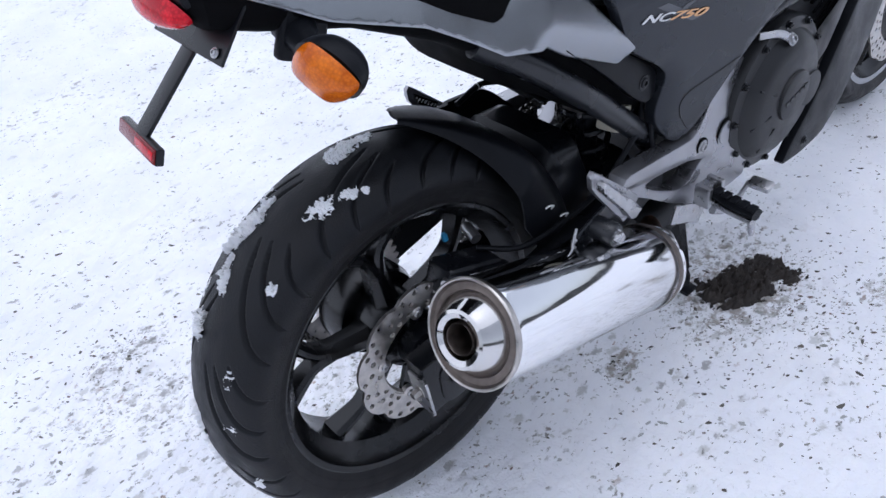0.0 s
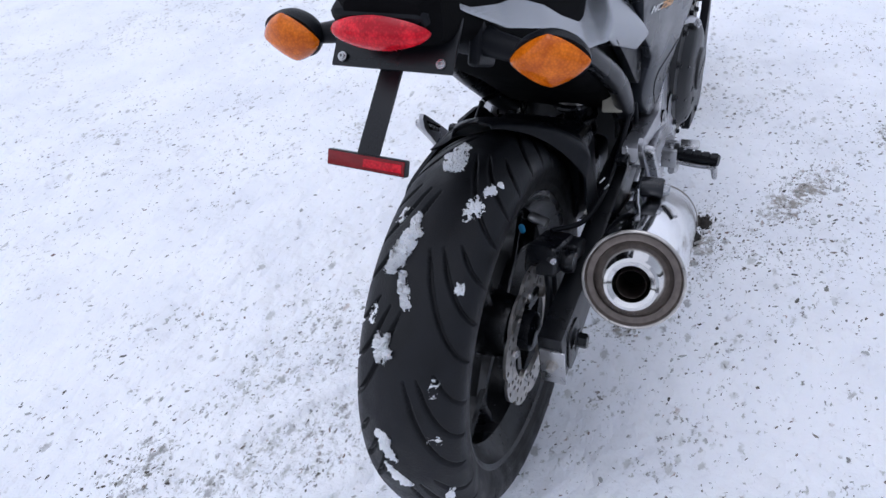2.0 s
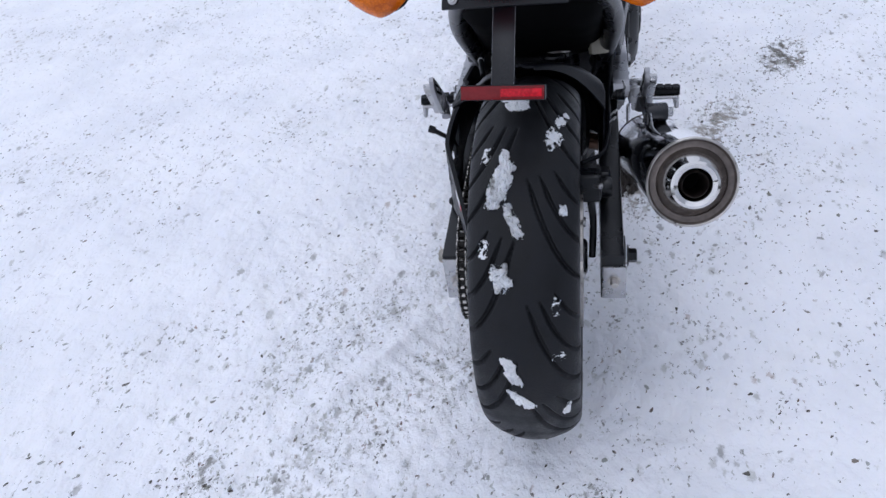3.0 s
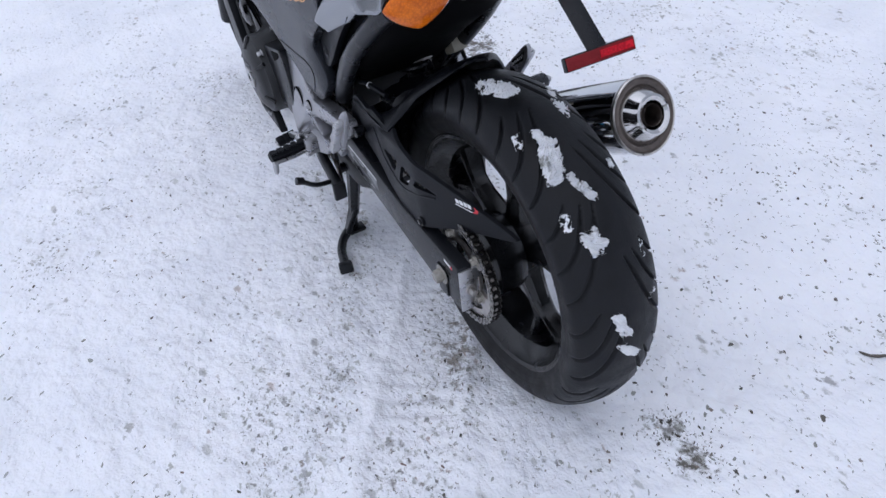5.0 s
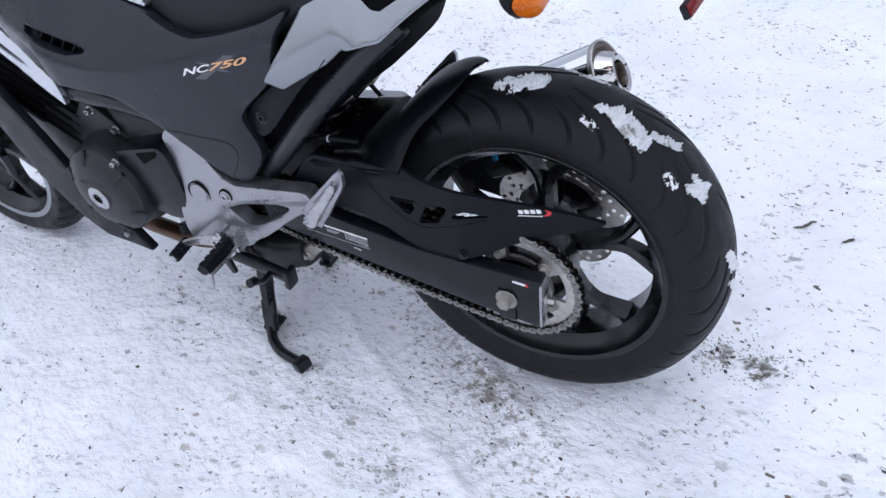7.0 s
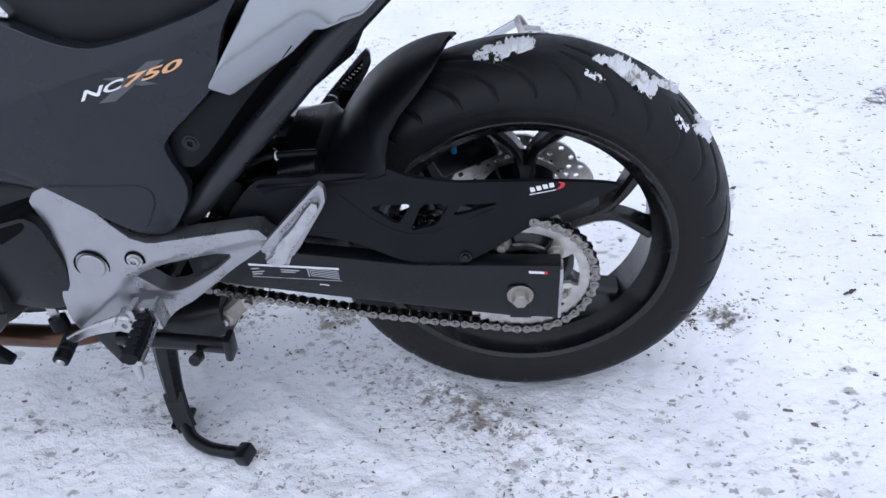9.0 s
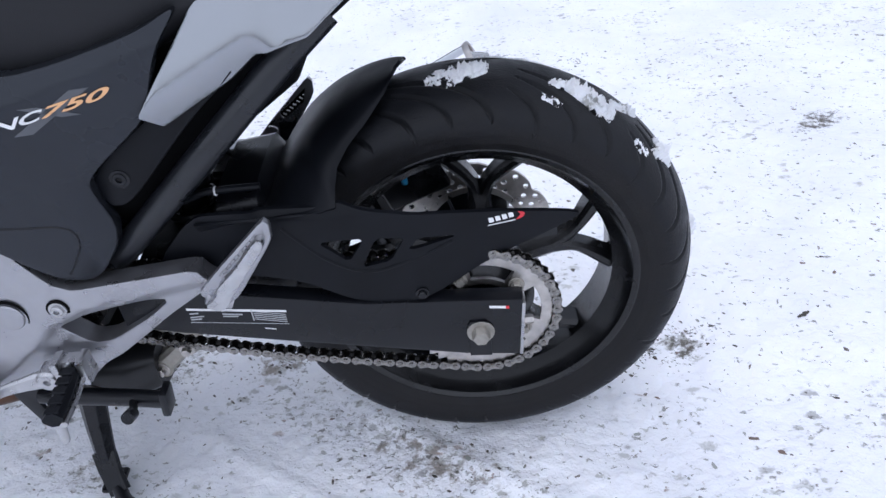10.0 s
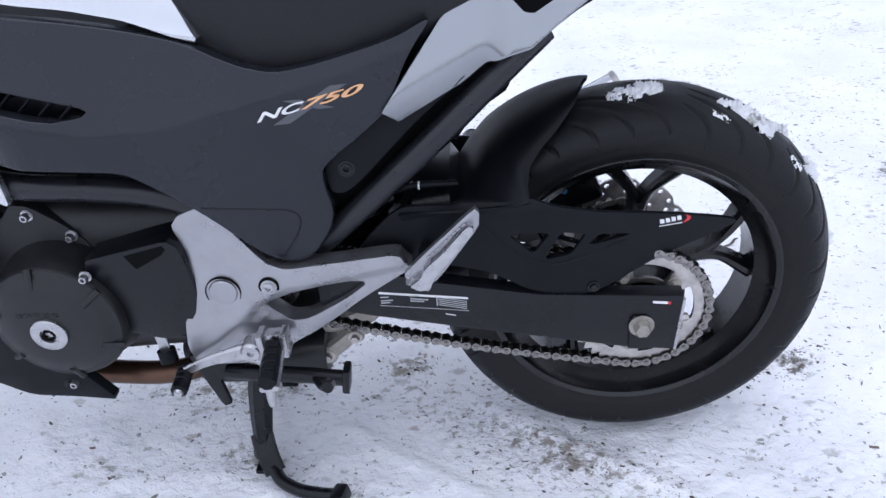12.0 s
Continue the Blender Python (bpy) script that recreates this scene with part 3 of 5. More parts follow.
def sprocket(teeth, pitch_r, inner, y, windows, first):
    bm, n = bmesh.new(), teeth * 4
    prof = [0.0035, 0.0075, 0.0035, -0.003]
    outer = [bm.verts.new(((pitch_r + prof[i % 4] - 0.003) * math.cos(2 * math.pi * i / n), 0, (pitch_r + prof[i % 4] - 0.003) * math.sin(2 * math.pi * i / n))) for i in range(n)]
    rim_r, web_r = 0.082, 0.059
    ring = lambda r: [bm.verts.new((r * math.cos(2 * math.pi * i / n), 0, r * math.sin(2 * math.pi * i / n))) for i in range(n)]
    midr, web, inn = ring(rim_r), ring(web_r), ring(inner)
    for i in range(n):
        j = (i + 1) % n
        bm.faces.new((outer[i], outer[j], midr[j], midr[i]))
        bm.faces.new((web[i], web[j], inn[j], inn[i]))
        if abs(((i + 0.5) * windows / n - first / 72 + 0.5) % 1 - 0.5) < 0.19:
            bm.faces.new((midr[i], midr[j], web[j], web[i]))
    bmesh.ops.recalc_face_normals(bm, faces=bm.faces)
    bmesh.ops.solidify(bm, geom=bm.faces[:], thickness=0.006)
    mid = sum(v.co.y for v in bm.verts) / len(bm.verts)
    bmesh.ops.translate(bm, vec=(0, y - mid, 0), verts=bm.verts)
    return bm


part("sprocket", sprocket(41, 0.1036, 0.050, SPY, 5, 66), STEEL, rear_wheel, "worn steel sprocket", smooth=25)
part("sprocket_carrier", lathe([(0.0, 0.104), (0.046, 0.104), (0.049, 0.100), (0.060, 0.096), (0.076, 0.084), (0.078, 0.045), (0.072, 0.028), (0.0, 0.026)], 48), RIM, rear_wheel)
for k in range(5):
    a = radians(66 + 72 * k)
    part("sprocket_nut", bolt((0.066 * math.cos(a), SPY + 0.002, 0.066 * math.sin(a)), (0, 1, 0), 0.0075, 0.010), LINKAGE, rear_wheel)

# chain: a closed run round both sprockets, each link an object
FRONT = Vector((0.56, 0, 0.082))
r1, r2 = 0.1036, 0.052


def chain_path():
    pts = []
    d = FRONT.length
    tilt, swing = math.atan2(FRONT.z, FRONT.x), math.asin((r1 - r2) / d)
    up, low = tilt + math.pi / 2 - swing, tilt - math.pi / 2 + swing
    top1, top2 = Vector((r1 * math.cos(up), 0, r1 * math.sin(up))), FRONT + Vector((r2 * math.cos(up), 0, r2 * math.sin(up)))
    lo1, lo2 = Vector((r1 * math.cos(low), 0, r1 * math.sin(low))), FRONT + Vector((r2 * math.cos(low), 0, r2 * math.sin(low)))
    for i in range(60):
        f = i / 60
        pts.append(top1.lerp(top2, f) - Vector((0, 0, 0.004 * math.sin(math.pi * f))))
    for i in range(30):
        a = up + (low - up) * i / 30
        pts.append(FRONT + Vector((r2 * math.cos(a), 0, r2 * math.sin(a))))
    for i in range(60):
        f = i / 60
        pts.append(lo2.lerp(lo1, f) - Vector((0, 0, 0.011 * math.sin(math.pi * f))))
    span = 2 * math.pi - (up - low)
    for i in range(90):
        a = low - span * i / 90
        pts.append(Vector((r1 * math.cos(a), 0, r1 * math.sin(a))))
    return pts


loop = chain_path()
acc = [0.0]
for p, q in zip(loop, loop[1:] + loop[:1]):
    acc.append(acc[-1] + (q - p).length)
count = 2 * round(acc[-1] / 0.015875 / 2)
marks = np.arange(count) * acc[-1] / count
cx, cz = np.interp(marks, acc, [p.x for p in loop + loop[:1]]), np.interp(marks, acc, [p.z for p in loop + loop[:1]])
PITCH = acc[-1] / count


def link_mesh(gap, wide, mat):
    bm = bmesh.new()
    outline = []
    for k in range(10):
        a = math.pi * (-0.5 + k / 9) * 0.86
        outline.append((PITCH / 2 + 0.0076 * math.cos(a), 0.0076 * math.sin(a)))
    outline = outline + [(0.0, 0.0042)] + [(-x, z) for x, z in outline[::-1]] + [(0.0, -0.0042)]
    for s in (-1, 1):
        vs = [bm.verts.new((x, s * gap, z)) for x, z in outline]
        f = bm.faces.new(vs)
        ex = bmesh.ops.extrude_face_region(bm, geom=[f])
        bmesh.ops.translate(bm, vec=(0, s * 0.0018, 0), verts=[g for g in ex["geom"] if isinstance(g, bmesh.types.BMVert)])
    for s in (-1, 1):
        join(bm, lathe([(0, wide), (0.0032, wide), (0.0032, -wide), (0, -wide)], 10, matrix=Matrix.Translation((s * PITCH / 2, 0, 0))))
        if gap < 0.006:
            join(bm, lathe([(0.005, gap), (0.005, -gap)], 12, matrix=Matrix.Translation((s * PITCH / 2, 0, 0))))
    return finish(bm, "link", mat)


chain = part("chain", lathe([(r2 + 0.002, -0.003), (r2 + 0.002, 0.003), (0.012, 0.003), (0.012, -0.003)], 34, True, Matrix.Translation((FRONT.x, SPY, FRONT.z))), CHAINST, bike, "greasy steel drive chain")
# inner links are much darker than the outer ones
inner_link, outer_link = link_mesh(0.0042, 0.005, DARKLINK), link_mesh(0.0064, 0.0094, CHAINST)
for i in range(count):
    j = (i + 1) % count
    ln = new("link", inner_link if i % 2 else outer_link)
    ln.parent = chain
    ln.matrix_basis = Matrix.Translation(((cx[i] + cx[j]) / 2, SPY, (cz[i] + cz[j]) / 2)) @ Matrix.Rotation(-math.atan2(cz[j] - cz[i], cx[j] - cx[i]), 4, "Y")

# swingarm
arm_side = [(-0.058, 0.052), (-0.051, -0.048), (0.020, -0.040), (0.261, 0.010), (0.40, 0.040), (0.47, 0.06), (0.47, 0.12), (0.38, 0.118), (0.30, 0.096), (0.149, 0.066)]
arm = plate(arm_side, 0.129, 0.155, bevel=0.006)
join(arm, mirror(plate(arm_side, 0.112, 0.150, bevel=0.006)))
join(arm, loft([(0.255, 0.088, 0.03, 0.185), (0.275, 0.096, 0.02, 0.212), (0.33, 0.096, 0.02, 0.205), (0.365, 0.088, 0.03, 0.11), (0.47, 0.085, 0.03, 0.10)], 20, 5))
swingarm = part("swingarm", arm, SATIN, bike, "satin black box-section swingarm")
for s in (1, -1):
    cap = block((0.005, 0.040, 0.094 if s > 0 else 0.074), (-0.0525, s * 0.134, -0.005 if s > 0 else -0.012), (0, -4, 0), 0.008)
    part("end_cap", cap, ALU, swingarm, "bare aluminium end cap")
    part("adjuster", bolt((-0.055, s * 0.134, -0.005), (-1, 0, 0), 0.007, 0.014), STEEL, swingarm)
    part("axle_plate", plate([(0.021, 0.012), (0.017, 0.019), (-0.004, 0.019), (-0.009, 0.012), (-0.009, -0.044), (0.021, -0.042)], 0.154, 0.1585, bevel=0.001, shift=(0, 0)) if s > 0 else mirror(plate(rounded([(0.028, 0.036), (-0.03, 0.036), (-0.03, -0.046), (0.028, -0.046)], 2), 0.149, 0.153, bevel=0.001, shift=(0, 0))), SATIN, swingarm)
    part("axle_nut", bolt((0.004, s * 0.157, 0.0), (0, s, 0), 0.0125, 0.016), LINKAGE if s > 0 else SATIN, swingarm, "weathered steel axle nut")
rows_ = [(0.385, 0.256, 0.0205, 0.0035, WHITE), (0.290, 0.276, -0.013, 0.0014, WHITE)]
rows_ += [(0.299, 0.258, 0.0025 + 0.0033 * k, 0.0011, LABELP) for k in range(5)]
rows_ += [(x, x - w, up, 0.0018, LABELP) for x, w, up in ((0.383, 0.012, 0.013), (0.383, 0.018, 0.007), (0.383, 0.014, 0.003), (0.340, 0.013, 0.013), (0.340, 0.026, 0.008), (0.340, 0.020, 0.004))]
rows_ += [(0.302, 0.3005, 0.000, 0.020, LABELP), (0.385, 0.256, -0.0005, 0.0007, LABELP)]
for x0, x1, up, tall, ink in rows_:
    zl = lambda x: 0.041 + (x - 0.259) * 0.235 - 0.25 * max(0, x - 0.33)
    lab = plate([(x0, zl(x0) + up), (x1, zl(x1) + up), (x1, zl(x1) + up + tall), (x0, zl(x0) + up + tall)], 0.1535, 0.1556, bevel=0, shift=(0, 0))
    part("label_line", lab, ink, swingarm, smooth=0)
part("sticker", plate([(0.0, 0.04), (-0.026, 0.037), (-0.026, 0.041), (0.0, 0.044)], 0.1535, 0.1558, bevel=0, shift=(-0.01, -0.001)), WHITE, swingarm, smooth=0)
part("sticker", plate([(-0.0215, 0.0376), (-0.026, 0.037), (-0.026, 0.041), (-0.0215, 0.0416)], 0.1535, 0.1562, bevel=0, shift=(-0.01, -0.001)), REDP, swingarm, smooth=0)


# hugger: an arch over the tyre with a plate that guards the chain
def hugger_arch():
    bm = bmesh.new()
    nu, nv = 40, 26
    edge_f = [0.0, 0.10, 0.19, 0.27, 0.35, 0.40, 0.45, 0.52, 0.7, 1.0]
    edge_at = [(0.074, 0.012, 0.331), (0.098, 0.050, 0.305), (0.123, 0.074, 0.281), (0.146, 0.088, 0.261), (0.163, 0.100, 0.238), (0.167, 0.120, 0.222), (0.165, 0.145, 0.208), (0.185, 0.1475, 0.204), (0.25, 0.146, 0.200), (0.345, 0.138, 0.196)]
    rows = []
    for i in range(nu + 1):
        f = i / nu
        a = radians(77.5 - 62 * f)
        wide_r = 0.118 * min(1, (f / 0.50 + 0.03) ** 0.75)
        drop_r = 0.003 + 0.094 * min(1, f * 1.5) ** 1.3
        end = Vector([float(np.interp(f, edge_f, [e[k] for e in edge_at])) for k in range(3)])
        row = []
        for j in range(nv + 1):
            u = 2 * j / nv - 1
            top = 0.333 - 0.016 * f
            if u > 0:
                p0 = Vector((top * math.cos(a), 0, top * math.sin(a)))
                reach = min(end.y, 0.118)
                p1 = Vector((top * math.cos(a), reach * 0.62, top * math.sin(a)))
                rr = (math.hypot(end.x, end.z) + top) / 2
                p2 = Vector((p0.x * 0.45 + end.x * 0.55, min(end.y, 0.122), p0.z * 0.45 + end.z * 0.55))
                p = p0 * (1 - u) ** 3 + 3 * p1 * u * (1 - u) ** 2 + 3 * p2 * u * u * (1 - u) + end * u**3
                row.append(bm.verts.new(p))
                continue
            w, dr = wide_r, drop_r
            y = w * math.copysign(math.sin(min(1, abs(u) * 1.25) * math.pi / 2), u)
            r = top - dr * max(0, abs(u) - 0.15) ** 2.2 / 0.85**2.2
            row.append(bm.verts.new((r * math.cos(a), y, r * math.sin(a))))
        rows.append(row)
    for a, b in zip(rows, rows[1:]):
        for j in range(nv):
            bm.faces.new((a[j], a[j + 1], b[j + 1], b[j]))
    bmesh.ops.recalc_face_normals(bm, faces=bm.faces)
    bmesh.ops.solidify(bm, geom=bm.faces[:], thickness=0.0035)
    return bm


def guard_y(x, z):
    f = min(1, max(0, (z - 0.195) / 0.05)) if x < 0.27 else 0.0
    return (0.0 if x > 0.072 else (x - 0.072) * 0.31) - max(0, x - 0.20) * 0.12 - 0.034 * f * f * (3 - 2 * f)


guard_line = [(0.345, 0.209), (0.298, 0.212), (0.258, 0.213), (0.205, 0.214), (0.165, 0.214), (0.160, 0.217), (0.130, 0.206), (0.07, 0.196), (-0.045, 0.166), (-0.124, 0.141), (-0.146, 0.130), (-0.093, 0.116), (-0.050, 0.107), (-0.010, 0.095), (0.043, 0.071), (0.09, 0.059), (0.155, 0.067), (0.215, 0.104), (0.274, 0.115), (0.35, 0.120), (0.402, 0.127), (0.408, 0.140)]
guard_holes = [rounded(h, 1, 0.12) for h in ([(0.193, 0.167), (0.133, 0.167), (0.158, 0.133)], [(0.120, 0.166), (0.084, 0.163), (0.105, 0.130), (0.143, 0.122)], [(0.067, 0.161), (0.017, 0.149), (0.083, 0.144)])]
guard = plate(rounded(guard_line, 2), 0.143, 0.150, guard_y, 0.002, 0.012, guard_holes)
hug = part("hugger", join(hugger_arch(), guard), PLASTIC, bike, "matt black rear hugger with chain guard")
rib = sweep([(x, 0.1488 + guard_y(x, z), z) for x, z in ((0.236, 0.186), (0.212, 0.160), (0.190, 0.138), (0.165, 0.121), (0.145, 0.114), (0.122, 0.113), (0.095, 0.121), (0.060, 0.131), (0.03, 0.139))], circle(0.0028, 8), 5)
part("stiffening_rib", rib, PLASTIC, hug)
part("guard_bolt", bolt((0.075, 0.150, 0.070), (0, 1, 0), 0.006, 0.006), SATIN, hug)
for k in range(4):
    x = -0.022 - 0.0085 * k
    bar = plate([(x, 0.148 + 0.003), (x - 0.0062, 0.148 + 0.003), (x - 0.0047, 0.1575), (x + 0.0015, 0.1585)], 0.149, 0.1508, guard_y, 0, shift=(0.003, 0.001))
    part("logo_shape", bar, WHITE, hug, smooth=0)
part("logo_shape", plate([(-0.02, 0.147), (-0.055, 0.145), (-0.055, 0.1462), (-0.02, 0.1482)], 0.149, 0.1508, guard_y, 0, shift=(0.003, 0.001)), WHITE, hug, smooth=0)
part("logo_shape", plate(rounded([(-0.055, 0.145), (-0.066, 0.147), (-0.068, 0.153), (-0.058, 0.158), (-0.063, 0.152)], 1), 0.149, 0.1508, guard_y, 0, shift=(0.003, 0.001)), REDP, hug, smooth=0)

# brake caliper and hose
cal = block((0.105, 0.052, 0.048), (0.085, -0.088, 0.098), (0, 22, 0), 0.010, 3)
join(cal, block((0.06, 0.03, 0.03), (0.12, -0.115, 0.085), (0, 22, 0), 0.008, 3))
join(cal, lathe([(0, 0), (0.017, 0), (0.019, 0.012), (0.016, 0.02), (0, 0.02)], 24, matrix=aimed((0.075, -0.112, 0.095), (0, -1, 0))))
caliper = part("brake_caliper", cal, SATIN, bike, "black rear brake caliper")
part("caliper_pin", lathe([(0, 0), (0.009, 0), (0.009, 0.03), (0.006, 0.034), (0, 0.034)], 16, matrix=aimed((0.13, -0.07, 0.12), (0.2, 0.9, 0.15))), ALU, caliper)
part("bleed_cap", lathe([(0, 0), (0.0045, 0), (0.005, 0.009), (0.003, 0.013), (0, 0.013)], 12, matrix=aimed((0.097, -0.040, 0.122), (0, 0.3, 1))), BLUEP, caliper, "blue rubber cap")
part("pad_pin", lathe([(0, 0), (0.005, 0), (0.005, 0.02), (0, 0.02)], 12, matrix=aimed((0.045, -0.10, 0.12), (-0.6, -0.5, 0.3))), ALU, caliper)
part("torque_arm", sweep([(0.03, -0.098, -0.02), (0.05, -0.10, 0.04), (0.06, -0.095, 0.085)], rect(0.03, 0.012, 0.3), 5), SATIN, caliper)
part("brake_hose", sweep([(0.12, -0.08, 0.115), (0.17, -0.118, 0.105), (0.24, -0.130, 0.108), (0.34, -0.132, 0.125), (0.42, -0.14, 0.20)], circle(0.0045, 10), 8), PLASTIC, bike)

# silencer
M0, M1 = Vector((-0.036, -0.246, 0.178)), Vector((0.355, -0.212, 0.0))
way = (M1 - M0).normalized()
axis = aimed(M0, way)
L = (M1 - M0).length
muffler = part("silencer", lathe([(0.0665, 0.004), (0.0675, 0.012), (0.0675, L - 0.022), (0.066, L - 0.018), (0.0665, L - 0.012), (0.066, L - 0.004), (0.060, L), (0.045, L + 0.018), (0.03, L + 0.05), (0, L + 0.05)], 96, matrix=axis), CHROME, bike, "mirror-polished round silencer")
part("end_ring", lathe([(0.0660, -0.0030), (0.0625, 0.0015), (0.057, 0.0025), (0.0535, 0.001), (0.0525, 0.02), (0.0660, 0.02)], 96, True, axis), BRUSHED, muffler, "dull brushed end ring")
part("end_lip", lathe([(0.0675, 0.006), (0.0692, 0.001), (0.0692, -0.003), (0.0675, -0.0048), (0.0655, -0.0035), (0.0655, 0.004)], 96, True, axis), STEEL, muffler, "bright rolled lip")
part("end_cone", lathe([(0.0538, 0.004), (0.0528, 0.000), (0.0385, -0.021), (0.0362, -0.0255), (0.032, -0.0268), (0.0255, -0.0235), (0.0240, -0.018), (0.0240, 0.004)], 72, matrix=axis), SHINY, muffler, "polished end cone")
part("outlet_tube", lathe([(0.0205, 0.06), (0.0185, 0.06), (0.0182, -0.022), (0.0194, -0.024), (0.0205, -0.021)], 48, True, axis), BRUSHED, muffler, "sooty outlet tube")
part("outlet_end", lathe([(0, 0.045), (0.025, 0.045), (0.025, 0.046), (0, 0.046)], 32, matrix=axis), SOOT_SHADE, muffler)
part("clamp_band", lathe([(0.0685, L - 0.034), (0.0695, L - 0.030), (0.0695, L - 0.022), (0.0685, L - 0.018)], 72, True, axis), BRUSHED, muffler)
br = Vector((0.243, -0.222, 0.142))
mount = lathe([(0, -0.014), (0.015, -0.014), (0.0172, -0.011), (0.0172, 0.020), (0.015, 0.024), (0.010, 0.024), (0.010, 0.021), (0, 0.021)], 32, matrix=aimed(br + Vector((0, 0.012, 0)), (0.05, -1, 0)))
join(mount, sweep([(0.20, -0.196, 0.128), (0.243, -0.196, 0.142), (0.30, -0.19, 0.15)], rect(0.035, 0.006, 0.3), 4))
mount_part = part("silencer_mount", mount, FRAMEP, bike, "dark rubber silencer mount")
part("mount_bolt", bolt(br + Vector((0, -0.010, 0)), (0.05, -1, 0), 0.009, 0.012), ALU, mount_part)
for s in (0, 1):
    part("bracket_wire", sweep([(0.165, -0.215 - 0.02 * s, 0.128), (0.185, -0.205, 0.142), (0.20, -0.20, 0.165 - 0.02 * s)], circle(0.0022, 8), 5), ALU, muffler)
part("mount_gusset", sweep([(0.165, -0.20, 0.125), (0.20, -0.20, 0.135), (0.30, -0.195, 0.095)], rect(0.003, 0.03, 0.2), 4), CHROME, muffler)
pipe = part("exhaust_pipe", sweep([(1.18, 0.0, 0.14), (1.10, 0.04, -0.03), (0.98, 0.09, -0.078), (0.86, 0.11, -0.086), (0.72, 0.10, -0.095), (0.60, 0.0, -0.10), (0.48, -0.14, -0.07), (0.37, -0.205, -0.01)], circle(0.0195, 20), 8), COPPER, bike, "brown heat-tinted exhaust pipe")
part("heat_shield", sweep([(0.47, -0.155, -0.06), (0.42, -0.19, -0.03), (0.37, -0.215, 0.005)], circle(0.027, 20), 4), ALU, pipe, "bright heat shield")
part("catalyst_box", loft([(0.50, 0.09, -0.14, -0.06), (0.54, 0.11, -0.145, -0.05), (0.70, 0.11, -0.14, -0.05), (0.74, 0.08, -0.13, -0.06)], 20, 4), ENGINE, pipe)

# pivot plates, foot pegs and controls
plate_line = [(0.652, 0.215), (0.640, 0.230), (0.601, 0.243), (0.531, 0.152), (0.505, 0.141), (0.43, 0.148), (0.345, 0.156), (0.326, 0.130), (0.40, 0.084), (0.481, 0.024), (0.515, 0.005), (0.534, -0.013), (0.585, -0.031), (0.664, -0.024), (0.672, 0.02), (0.664, 0.066), (0.640, 0.126), (0.638, 0.17)]
plate_hole = rounded([(0.545, 0.085), (0.500, 0.102), (0.425, 0.114), (0.392, 0.110), (0.424, 0.085), (0.485, 0.052), (0.513, 0.050), (0.536, 0.074)], 1, 0.18)
fold_x, fold_z = [0.35, 0.504, 0.556, 0.593, 0.645, 0.70], [0.138, 0.108, 0.090, 0.053, 0.005, -0.03]


def crown(x, z):
    """The casting falls back below a fold and above its upper shoulder."""
    below = float(np.interp(x, fold_x, fold_z)) - z
    return -0.55 * min(max(0, below), 0.016) - 0.12 * max(0, below - 0.016) - 0.12 * max(0, z - 0.05)



